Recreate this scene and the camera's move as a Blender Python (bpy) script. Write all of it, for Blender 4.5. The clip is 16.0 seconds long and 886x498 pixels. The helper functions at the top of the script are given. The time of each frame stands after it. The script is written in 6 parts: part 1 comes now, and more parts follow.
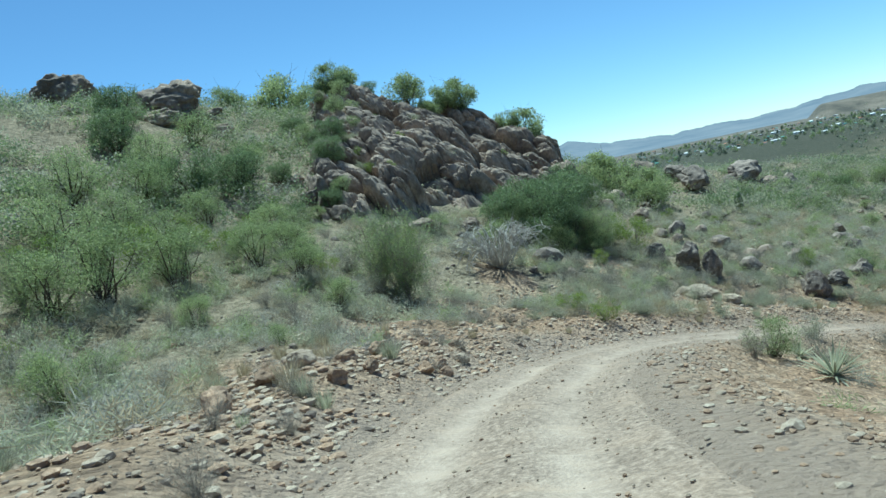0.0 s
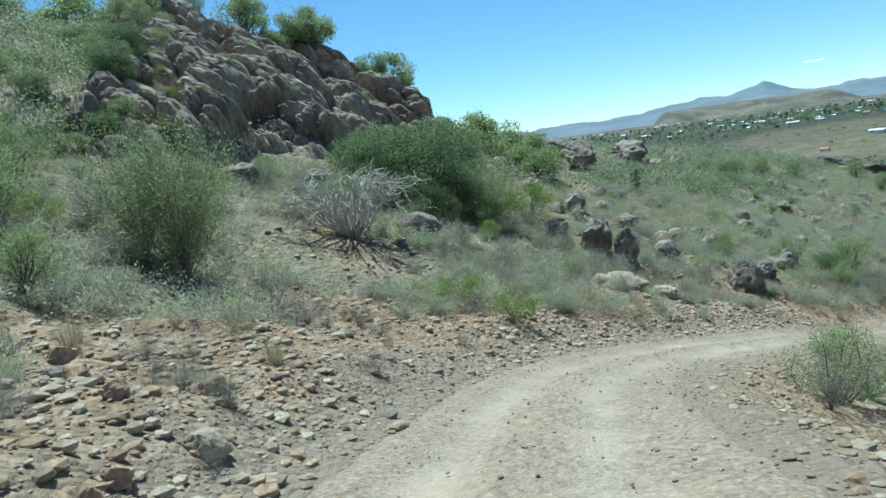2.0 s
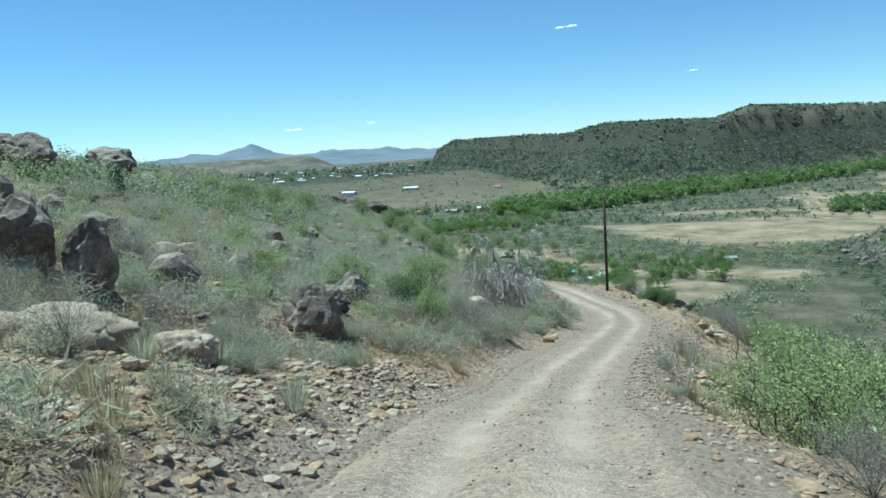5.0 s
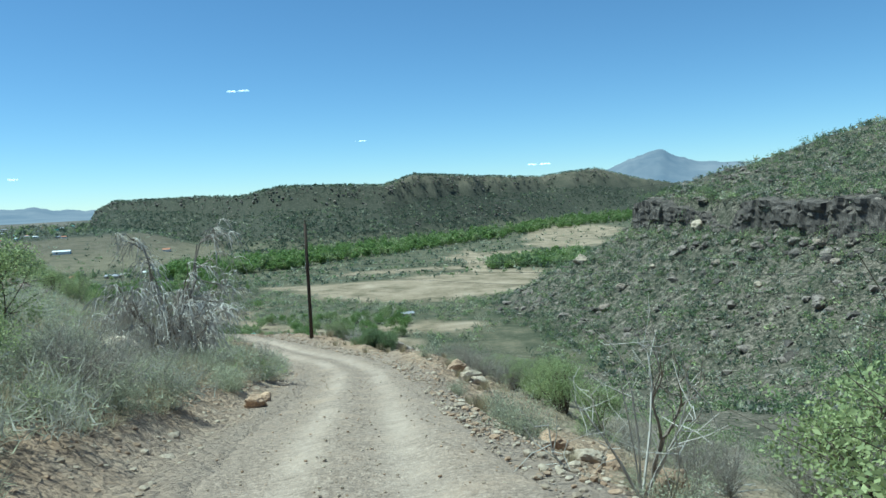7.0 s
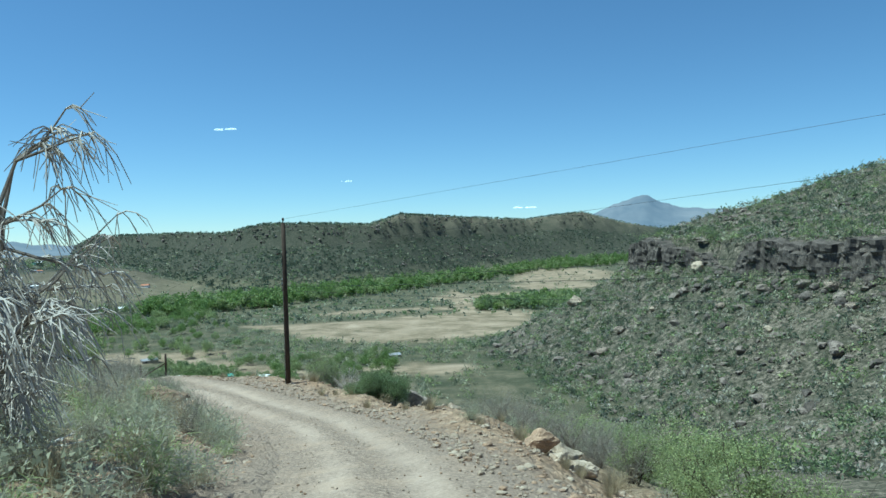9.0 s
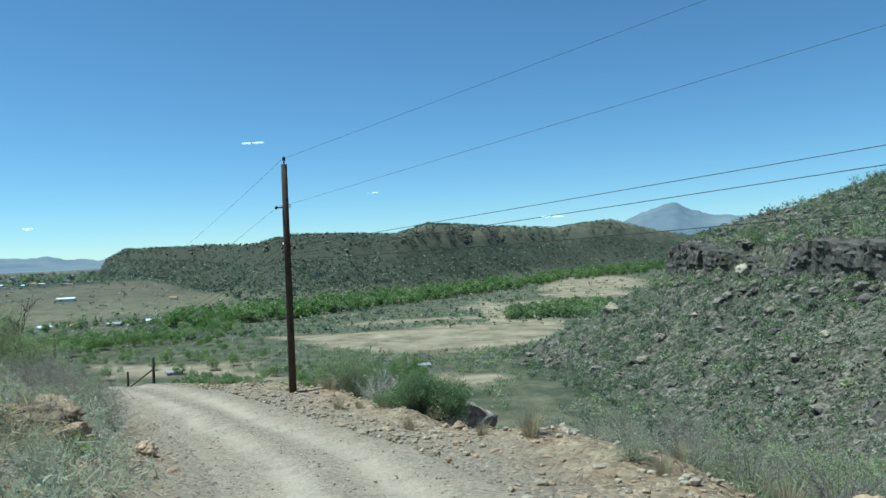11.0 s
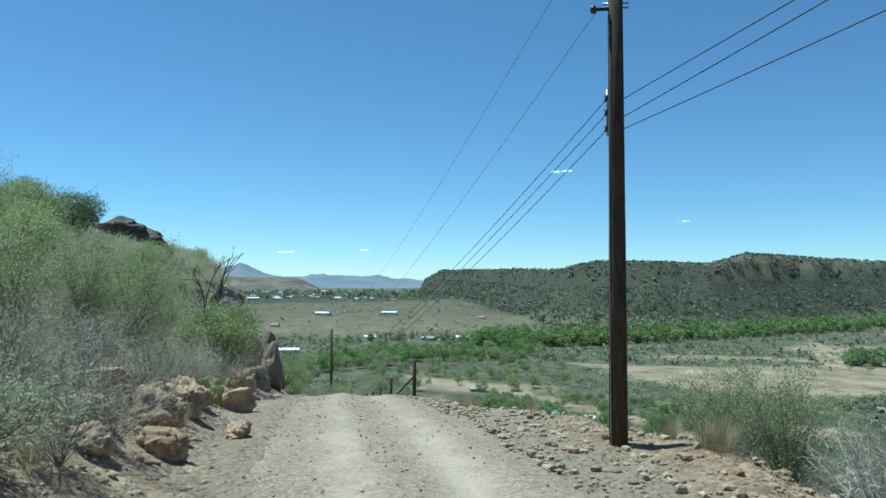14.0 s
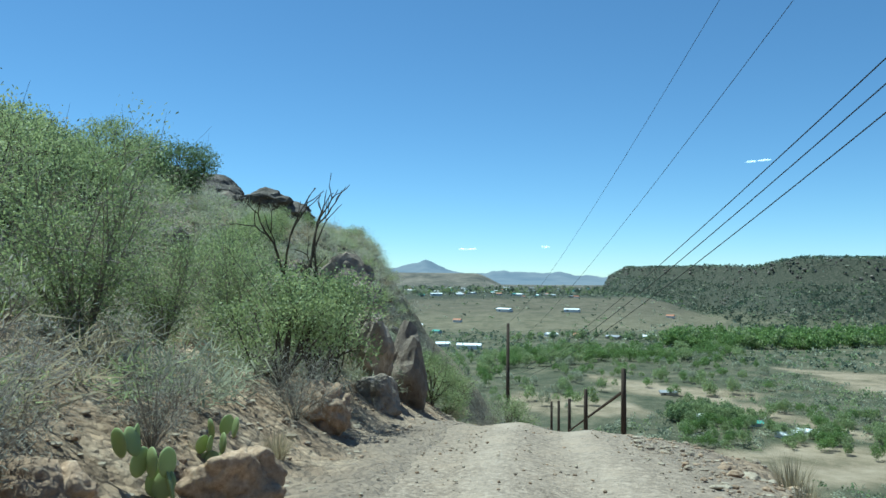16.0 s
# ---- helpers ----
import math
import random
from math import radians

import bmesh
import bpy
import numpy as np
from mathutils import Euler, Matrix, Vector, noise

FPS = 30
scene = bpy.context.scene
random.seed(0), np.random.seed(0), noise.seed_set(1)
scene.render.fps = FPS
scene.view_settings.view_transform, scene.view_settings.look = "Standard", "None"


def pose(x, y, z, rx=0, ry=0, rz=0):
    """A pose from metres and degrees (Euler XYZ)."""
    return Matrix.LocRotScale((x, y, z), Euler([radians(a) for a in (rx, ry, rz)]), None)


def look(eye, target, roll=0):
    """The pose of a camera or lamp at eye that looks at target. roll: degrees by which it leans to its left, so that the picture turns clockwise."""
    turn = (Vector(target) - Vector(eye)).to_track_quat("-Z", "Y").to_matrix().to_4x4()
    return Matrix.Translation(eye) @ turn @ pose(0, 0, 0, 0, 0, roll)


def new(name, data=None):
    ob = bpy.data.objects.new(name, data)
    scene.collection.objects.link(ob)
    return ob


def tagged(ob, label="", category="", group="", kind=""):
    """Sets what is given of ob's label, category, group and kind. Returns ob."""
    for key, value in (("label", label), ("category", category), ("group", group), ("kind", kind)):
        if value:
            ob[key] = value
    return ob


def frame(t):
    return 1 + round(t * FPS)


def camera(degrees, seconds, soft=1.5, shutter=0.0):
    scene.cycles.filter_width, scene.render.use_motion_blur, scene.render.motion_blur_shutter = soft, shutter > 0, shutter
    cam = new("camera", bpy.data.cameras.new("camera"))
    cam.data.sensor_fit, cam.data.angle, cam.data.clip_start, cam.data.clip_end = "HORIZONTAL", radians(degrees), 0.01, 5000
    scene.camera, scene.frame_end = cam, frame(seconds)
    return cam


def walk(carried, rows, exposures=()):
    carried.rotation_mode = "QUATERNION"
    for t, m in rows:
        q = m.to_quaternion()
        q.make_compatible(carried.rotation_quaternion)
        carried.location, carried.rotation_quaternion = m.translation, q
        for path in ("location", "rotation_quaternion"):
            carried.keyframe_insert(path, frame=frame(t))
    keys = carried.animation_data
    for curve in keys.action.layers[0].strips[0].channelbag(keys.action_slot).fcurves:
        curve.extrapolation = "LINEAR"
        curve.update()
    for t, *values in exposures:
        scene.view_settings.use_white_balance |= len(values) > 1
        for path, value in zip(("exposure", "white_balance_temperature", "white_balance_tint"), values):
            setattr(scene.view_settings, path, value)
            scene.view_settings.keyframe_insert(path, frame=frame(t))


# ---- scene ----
cam = camera(61.6, 16.0, soft=1.5)
PATH = [
    (0, (37.363, -36.706, 11.037), (35.419, -36.27, 10.864), -11.6),
    (0.5, (33.627, -35.82, 10.397), (31.712, -35.264, 10.237), -11.5),
    (1, (30.323, -34.879, 9.757), (28.423, -34.282, 9.569), -10.7),
    (1.5, (27.12, -33.783, 9.15), (25.258, -33.087, 8.931), -9.0),
    (2, (24.074, -32.54, 8.541), (22.253, -31.758, 8.268), -8.0),
    (2.5, (21.236, -31.134, 7.905), (19.444, -30.295, 7.614), -9.2),
    (3, (18.482, -29.604, 7.241), (16.75, -28.637, 6.99), -9.9),
    (3.5, (15.67, -27.76, 6.511), (14.09, -26.563, 6.245), -7.7),
    (4, (13.216, -25.795, 5.767), (11.805, -24.406, 5.487), -6.4),
    (4.5, (10.736, -23.21, 4.93), (9.512, -21.648, 4.68), -5.2),
    (5, (8.565, -20.182, 3.993), (7.617, -18.441, 3.73), -3.8),
    (7.5, (0.85, -0.95, -1.33), (0.776, 1.046, -1.432), -2.5),
    (8, (-0.15, 3.35, -1.93), (-0.22, 5.348, -1.994), -2.2),
    (10.5, (-3.477, 20.403, -5.245), (-3.575, 22.4, -5.257), -1.1),
    (11, (-4.028, 23.569, -5.807), (-4.18, 25.563, -5.802), -2.3),
    (11.5, (-4.654, 26.555, -6.302), (-4.86, 28.544, -6.262), -1.7),
    (12, (-5.286, 29.322, -6.78), (-5.572, 31.3, -6.715), 0.0),
    (12.5, (-6.013, 31.962, -7.23), (-6.447, 33.914, -7.171), 0.9),
    (13, (-6.921, 34.835, -7.712), (-7.532, 36.74, -7.67), 1.6),
    (13.5, (-8.038, 37.699, -8.155), (-8.799, 39.548, -8.092), 1.0),
    (14, (-9.372, 40.445, -8.579), (-10.295, 42.217, -8.483), 0.2),
    (14.5, (-10.918, 43.232, -8.934), (-11.985, 44.922, -8.854), -0.8),
    (15, (-12.251, 45.472, -9.193), (-13.426, 47.088, -9.086), -1.5),
    (15.5, (-13.946, 47.88, -9.445), (-15.181, 49.451, -9.361), -0.4),
    (16, (-16.1, 50.4, -9.49), (-17.422, 51.898, -9.405), 0.5),
]
walk(cam, [(t, look(eye, target, roll)) for t, eye, target, roll in PATH], exposures=[(0, 0.58, 5150, -16), (3.0, 0.6, 5150, -16), (5.2, 0.52, 5150, -16), (8.0, 0.49, 5150, -16), (10.5, 0.42, 5150, -16), (12.2, 0.42, 5150, -16), (13.2, 0.42, 5150, -16), (14.2, 0.5, 5150, -16), (16.0, 0.54, 5150, -16)])

# ---- world and sun ----
SUN_EL, SUN_AZ = radians(66), radians(88)  # azimuth: to the left of +y
sun_way = Vector((-math.sin(SUN_AZ) * math.cos(SUN_EL), math.cos(SUN_AZ) * math.cos(SUN_EL), math.sin(SUN_EL)))
world = bpy.data.worlds.new("sky")
scene.world = world
world.use_nodes = True
wn = world.node_tree.nodes
sky = wn.new("ShaderNodeTexSky")
sky.sky_type, sky.sun_disc, sky.sun_elevation, sky.sun_rotation = "NISHITA", False, SUN_EL, -SUN_AZ
sky.altitude, sky.air_density, sky.dust_density, sky.ozone_density = 2400, 1.0, 0.0, 3.6
world.node_tree.links.new(sky.outputs[0], wn["Background"].inputs[0])
wn["Background"].inputs[1].default_value = 0.084
sun = new("sun", bpy.data.lights.new("sun", "SUN"))
sun.data.energy, sun.data.angle, sun.data.color = 4.6, radians(0.53), (1.0, 0.95, 0.87)
sun.matrix_world = look((0, 0, 200), Vector((0, 0, 200)) - sun_way)


# ---- materials ----
def material(name, rough=0.9, spec=0.2):
    m = bpy.data.materials.new(name)
    m.use_nodes = True
    b = m.node_tree.nodes["Principled BSDF"]
    b.inputs["Roughness"].default_value, b.inputs["Specular IOR Level"].default_value = rough, spec
    return m, m.node_tree.nodes, m.node_tree.links, b


def tex(nodes, links, scale, detail=5.0, rough=0.6, coords=None, kind="ShaderNodeTexNoise"):
    n = nodes.new(kind)
    n.inputs["Scale"].default_value = scale
    if kind == "ShaderNodeTexNoise":
        n.inputs["Detail"].default_value, n.inputs["Roughness"].default_value = detail, rough
    if coords is not None:
        links.new(coords, n.inputs["Vector"])
    return n


def ramp(nodes, links, fac, stops):
    r = nodes.new("ShaderNodeValToRGB")
    while len(r.color_ramp.elements) < len(stops):
        r.color_ramp.elements.new(0.5)
    for e, (p, c) in zip(r.color_ramp.elements, stops):
        e.position, e.color = p, (*c, 1)
    links.new(fac, r.inputs[0])
    return r.outputs[0]


def mix(nodes, links, fac, a, b, mode="MIX"):
    n = nodes.new("ShaderNodeMix")
    n.data_type, n.blend_type = "RGBA", mode
    for sock, value in ((n.inputs[0], fac), (n.inputs[6], a), (n.inputs[7], b)):
        if isinstance(value, (int, float)):
            sock.default_value = value
        elif isinstance(value, tuple):
            sock.default_value = (*value, 1)
        else:
            links.new(value, sock)
    return n.outputs[2]


def sums(nodes, links, op, a, b):
    n = nodes.new("ShaderNodeMath")
    n.operation = op
    for sock, value in zip(n.inputs, (a, b)):
        if isinstance(value, (int, float)):
            sock.default_value = value
        else:
            links.new(value, sock)
    return n.outputs[0]


def bumped(nodes, links, bsdf, height, strength, distance):
    n = nodes.new("ShaderNodeBump")
    n.inputs["Strength"].default_value, n.inputs["Distance"].default_value = strength, distance
    links.new(height, n.inputs["Height"])
    links.new(n.outputs[0], bsdf.inputs["Normal"])


# ---- lie of the land ----
def lattice(ix, iy, seed):
    h = (ix * 374761393 + iy * 668265263 + seed * 1442695041) & 0x7FFFFFFF
    h = ((h ^ (h >> 13)) * 1274126177) & 0x7FFFFFFF
    return ((h ^ (h >> 16)) & 0xFFFF) / 65535.0


def rough(x, y, scale, octaves=4, seed=1, gain=0.5):
    """Value noise about 0, of unit amplitude."""
    out, amp, total = 0.0, 1.0, 0.0
    for o in range(octaves):
        u, v = x / scale, y / scale
        iu, iv = np.floor(u).astype(np.int64), np.floor(v).astype(np.int64)
        fu, fv = u - iu, v - iv
        fu, fv = fu * fu * (3 - 2 * fu), fv * fv * (3 - 2 * fv)
        a, b = lattice(iu, iv, seed + o), lattice(iu + 1, iv, seed + o)
        c, d = lattice(iu, iv + 1, seed + o), lattice(iu + 1, iv + 1, seed + o)
        out = out + amp * ((a * (1 - fu) + b * fu) * (1 - fv) + (c * (1 - fu) + d * fu) * fv - 0.5) * 2
        total += amp
        amp, scale = amp * gain, scale / 2.03
    return out / total


def smooth(a, b, x):
    t = np.clip((x - a) / (b - a), 0, 1)
    return t * t * (3 - 2 * t)


ROAD = [(70, -40.5, 15.2), (54, -39, 12.2), (44, -38, 10.5), (37.3, -36.7, 9.27), (33.6, -35.8, 8.63), (30.3, -34.85, 8.0), (27.1, -33.75, 7.39), (24.06, -32.5, 6.78),
        (21.2, -31.1, 6.15), (18.5, -29.6, 5.5), (15.7, -27.7, 4.76), (13.2, -25.8, 4.0), (10.75, -23.2, 3.18), (8.6, -20.2, 2.25), (5.7, -13.5, 0.5), (3.1, -7.0, -1.2),
        (1.0, -1.2, -3.0), (-0.3, 4.0, -4.0), (-1.7, 11.0, -5.3), (-3.45, 20.3, -6.98), (-4.6, 26.5, -8.04), (-6.0, 31.9, -8.97), (-8.0, 37.6, -9.89), (-10.9, 43.2, -10.67),
        (-13.9, 47.8, -11.1), (-16.6, 51.0, -11.3), (-20, 55.5, -11.7), (-24, 61, -12.4), (-27.3, 66, -13.2), (-30.2, 72, -14.8), (-34, 79, -17), (-38.5, 88, -20), (-43.5, 98, -23.5),
        (-47, 120, -31), (-43, 150, -41), (-35, 190, -50), (-20, 235, -57), (5, 290, -62), (15, 360, -64), (10, 430, -65)]
line = []
for k in range(len(ROAD) - 1):
    p0, p1, p2, p3 = (np.array(ROAD[min(max(k + j, 0), len(ROAD) - 1)], float) for j in (-1, 0, 1, 2))
    steps = max(2, int(np.linalg.norm(p2 - p1) / 1.2))
    for s in np.arange(steps) / steps:
        line.append(0.5 * (2 * p1 + (p2 - p0) * s + (2 * p0 - 5 * p1 + 4 * p2 - p3) * s * s + (3 * p1 - p0 - 3 * p2 + p3) * s ** 3))
line = np.array(line)
ahead = np.gradient(line[:, :2], axis=0)
ahead /= np.linalg.norm(ahead, axis=1)[:, None]
along = np.r_[0, np.cumsum(np.linalg.norm(np.diff(line[:, :2], axis=0), axis=1))]


# the worn middle of the road against the line above: way along, way to the left
ROAD_SHIFT = ((38, 43, 52, 62, 74, 88, 100, 107, 124, 138, 147, 160, 190), (0.3, 0.28, 0.0, 0.3, 0.3, -0.4, -0.55, -0.75, -0.5, -0.35, -0.75, -0.65, 0.0))


def by_road(x, y):
    """Signed way to the road's middle (left is positive), the road's height there and the way along it."""
    x, y = np.ravel(np.asarray(x, float)), np.ravel(np.asarray(y, float))
    side, high, far = np.full(len(x), -600.0), np.full(len(x), -64.0), np.full(len(x), 300.0)
    near = np.flatnonzero(np.hypot(x + 6, y - 90) < 520)
    for a in range(0, len(near), 8000):
        m = near[a:a + 8000]
        dx, dy = x[m, None] - line[:, 0], y[m, None] - line[:, 1]
        d2 = dx * dx + dy * dy
        n = d2.argmin(1)
        r = np.arange(len(n))
        w = 1 / ((d2 + 0.3) * (d2 + 0.3))
        high[m] = (w * line[:, 2]).sum(1) / w.sum(1)
        across = ahead[n, 0] * dy[r, n] - ahead[n, 1] * dx[r, n]
        end = (n == 0) | (n == len(line) - 1)
        d = np.where(end, np.sqrt(d2[r, n]), np.abs(across) * 0.5 + 0.5 * np.sqrt(d2[r, n]))
        side[m] = np.sign(across) * d
        w3 = w * w
        far[m] = (w3 * along).sum(1) / w3.sum(1)
    return side, high, far


CX, CY, CZ = -6.0, 32.0, -7.2   # a lookout in the bend, from which the far ranges are laid out by bearing
MESA_AZ = np.array([-30, -20, -14, -11.8, -8.5, -4.2, 0.7, 5.4, 7.9, 11.9, 16.2, 18.8, 22.2, 27.6, 28.8, 30])
MESA_TOP = np.array([-2, 0.2, 0.5, 0.9, 1.9, 1.45, 1.8, 2.2, 1.45, 1.6, 1.6, 1.0, 1.1, 1.0, 0.3, -2])
MESA_FAR = np.array([2200, 2000, 1900, 1800, 1700, 1500, 1250, 1080, 1000, 960, 980, 1050, 1250, 1500, 1600, 1700])
RANGE_AZ = np.array([-40, -25, -18.3, -15, -13.1, -11.5, -9.6, -7, -3, 5, 25, 28.9, 35.4, 38, 40.6, 41.8, 42.6, 43.3, 43.8, 45, 47, 52, 56, 60, 64, 67, 69, 72, 80, 90])
RANGE_TOP = np.array([0.6, 1.0, 1.7, 2.1, 2.95, 2.5, 1.7, 1.2, 0.5, 0.3, 0.3, 0.4, 0.75, 0.6, 0.8, 1.2, 1.5, 1.25, 1.3, 1.0, 1.1, 0.5, 0.35, 0.4, 0.7, 1.3, 1.0, 0.5, 0.2, 0.2])


def hill_depth(x, y):
    """How far a place lies inside the foot of the rocky hill across the ravine."""
    toe = np.interp(y, [-200, 80, 200, 300, 425, 560], [130, 75, 70, 40, 3, 20]) + rough(x, y, 60, 3, 41) * 9
    q = np.minimum((x - toe) * 0.93, (465 + 0.55 * x - y) * 0.9 + rough(x, y, 40, 3, 43) * 8)
    return q + rough(x, y, 14, 3, 45) * 3


CROP_FOOT = np.array([(-9.5, -34.0), (-12.0, -27.5), (-15.0, -23.6), (-16.8, -20.0), (-20.0, -14.5), (-24.5, -9.0), (-30.0, -6.2), (-40.0, -3.6)])


def crop_depth(x, y):
    """How far a place lies inside the foot of the rock outcrop above the road."""
    out = np.full(np.shape(x), 1e9)
    sign = np.ones(np.shape(x))
    for (ax, ay), (bx, by) in zip(CROP_FOOT[:-1], CROP_FOOT[1:]):
        lx, ly = bx - ax, by - ay
        t = np.clip(((x - ax) * lx + (y - ay) * ly) / (lx * lx + ly * ly), 0, 1)
        d = np.hypot(x - ax - lx * t, y - ay - ly * t)
        sign = np.where(d < out, np.where(lx * (y - ay) - ly * (x - ax) > 0, 1.0, -1.0), sign)
        out = np.minimum(d, out)
    return out * sign


def crop_top(x, y):
    """The even hump that the outcrop's blocks stand on."""
    u, v = (x + 25) / 10, (y + 20) / 10
    return 13.36 - 4.9 * u - 4.57 * v - 0.48 * u * u - 0.58 * u * v - 0.59 * v * v


def crop_share(x, y):
    back = smooth(-50, -41, x + 0.25 * (y + 20))
    return back * smooth(-37.5, -31.5, y + 0.12 * (x + 25)), crop_depth(x, y)


def land(x, y):
    shape = np.shape(x)
    x, y = np.ravel(np.asarray(x, float)), np.ravel(np.asarray(y, float))
    side, zr, far = by_road(x, y)
    dx, dy = x - CX, y - CY
    dist = np.hypot(dx, dy) + 1e-6
    az = np.degrees(np.arctan2(-dx, dy))
    left, right = np.maximum(side, 0), np.maximum(-side, 0)
    # the hillside above the road: a cut bank, then a slope that climbs to the ridge
    u, v = x / 50, np.clip(y, -75, 110) / 50
    slope = -2.88 - 12.62 * u - 14.38 * v + 1.43 * u * u + 0.17 * u * v + 2.08 * v * v + 0.77 * v ** 3 + 1.44 * u * v * v
    slope = slope - 0.45 * np.maximum(-x - 47 - 16 * smooth(0, 60, y), 0) - 0.004 * np.maximum(-x - 60, 0) ** 2
    slope = slope + 2.6 * np.exp(-((x + 40) / 15) ** 2 - ((y + 35) / 17) ** 2)
    bank = zr + 0.5 * smooth(2.3, 4.2, left) + 0.2 * np.maximum(left - 2.5, 0)
    near = smooth(4, 15, left)
    up = bank * (1 - near) + slope * near
    brow = 67 + 0.8 * np.maximum(-30 - x, 0) + rough(x, y, 12, 3, 71) * 2
    up = up - 0.9 * np.maximum(y - brow, 0) * smooth(2, 12, left)
    # the drop on its other side
    shelf = 3.0 + 2.4 * smooth(105, 125, far) * (1 - smooth(152, 168, far))
    fall = 0.36 - 0.13 * smooth(118, 95, far) * smooth(45, 20, right)
    down = 0.06 * np.maximum(right - 2.2, 0) + fall * np.maximum(right - shelf, 0) + 0.3 * smooth(shelf, shelf + 2, right)
    hill = np.where(side > 0, up, zr - down) - 60 * smooth(150, 300, dist)
    off = smooth(2.6, 6, np.abs(side))
    hill = hill + off * (rough(x, y, 9, 4, 3) * 0.9 + rough(x, y, 2.2, 3, 9) * 0.3 + rough(x, y, 1.1, 2, 10) * 0.1) + smooth(20, 45, np.abs(side)) * rough(x, y, 26, 3, 5) * 2.2
    crown = 0.06 * np.cos(np.clip(side, -2, 2) * math.pi / 1.0) * smooth(2.4, 1.6, np.abs(side))
    hill = hill + crown + rough(x, y, 0.7, 3, 21) * 0.035 + rough(x, y, 5, 2, 22) * 0.06
    share, inside = crop_share(x, y)
    hill = hill + np.maximum(crop_top(x, y) - 2.3 - hill, 0) * share * smooth(-0.5, 5.5, inside)
    # the valley floor, and the plain beyond it
    plain = -65 + 33 * smooth(720, 1300, dist) * smooth(20, 27, az) + 15 * smooth(1300, 3200, dist) * smooth(20, 27, az) + 25 * smooth(900, 2500, dist) * smooth(8, -6, az)
    plain = plain + rough(x, y, 160, 3, 31) * 2.0 * smooth(150, 300, dist) + rough(x, y, 30, 3, 33) * 0.5
    glen = 28 * smooth(240, 80, y)
    plain = plain + glen * smooth(5, 40, x) * (dist < 500)
    k = 5.0
    z = np.maximum(hill, plain) + np.log1p(np.exp(-np.abs(hill - plain) / k)) * k
    # the rocky hill across the ravine
    q = hill_depth(x, y)
    talus = np.where(q < 74, 0.6 * q, 44.4 + 14 * smooth(74, 79, q) + 0.385 * np.maximum(q - 79, 0))
    talus = talus - 0.3 * np.maximum(q - 230, 0)
    z = np.maximum(z, -66 + glen + talus + rough(x, y, 6, 3, 47) * 0.8)
    # flat-topped ridges, and the far mountains
    f = np.interp(az, MESA_AZ, MESA_FAR) + rough(x, y, 140, 4, 51) * 45
    top = CZ + (f + 300) * np.tan(np.radians(np.interp(az, MESA_AZ, MESA_TOP))) + rough(x, y, 90, 4, 53) * 3
    rise = dist - f
    part = 0.55 * smooth(-40, 230, rise + rough(x, y, 70, 3, 54) * 26) + 0.12 * smooth(150, 300, rise) + 0.33 * smooth(222, 262, rise + rough(x, y, 75, 4, 55) * 34)
    mesa = plain + (top - plain) * part
    mesa = np.where((az > MESA_AZ[0]) & (az < MESA_AZ[-1]) & (rise > -40), mesa - np.maximum(rise - 700, 0) * 0.05, -999)
    z = np.maximum(z, mesa)
    step = -30 + 46 * smooth(2150, 2450, dist + rough(x, y, 300, 3, 57) * 90) * smooth(51, 49.5, az + rough(x, y, 200, 2, 58) * 0.4) * smooth(36, 39, az) - np.maximum(dist - 2700, 0) * 0.03
    z = np.where(dist > 2000, np.maximum(z, step), z)
    crest = CZ + 4350 * np.tan(np.radians(np.interp(az, RANGE_AZ, RANGE_TOP) + rough(az, 0 * az, 1.7, 5, 61, 0.6) * 0.26))
    rng = plain + (crest - plain) * smooth(3300, 4350, dist + rough(x, y, 300, 4, 63) * 160)
    rng = np.where(dist > 4500, rng - (dist - 4500) * 0.25, rng)
    z = np.where(dist > 3200, np.maximum(z, rng), z)
    return z.reshape(shape)


def sheet():
    """One sheet of ground: a fine grid along the road, carried on outwards in growing rings to the horizon."""
    step = 0.45
    xs, ys = np.arange(-75, 61, step), np.arange(-64, 105, step)
    nx, ny = len(xs), len(ys)
    gx, gy = np.meshgrid(xs, ys)
    idx = np.arange(nx * ny).reshape(ny, nx)
    quads = [np.stack([idx[:-1, :-1], idx[:-1, 1:], idx[1:, 1:], idx[1:, :-1]], -1).reshape(-1, 4)]
    ring = np.r_[idx[0, :-1], idx[:-1, -1], idx[-1, :0:-1], idx[:0:-1, 0]]
    px, py = gx.ravel(), gy.ravel()
    ox, oy = -6.0, 25.0
    bx, by = px[ring] - ox, py[ring] - oy
    r0 = np.hypot(bx, by)
    allx, ally, last = [px], [py], ring
    count, radii = nx * ny, [0.0]
    rel = np.linspace(0, 1, 125)[1:]
    for s in rel:
        r = r0 ** (1 - s) * 2600 ** s
        allx.append(ox + bx / r0 * r)
        ally.append(oy + by / r0 * r)
        now = count + np.arange(len(ring))
        count += len(ring)
        quads.append(np.stack([last, now, np.roll(now, -1), np.roll(last, -1)], -1))
        last = now
    x, y = np.concatenate(allx), np.concatenate(ally)
    return x, y, np.concatenate(quads)


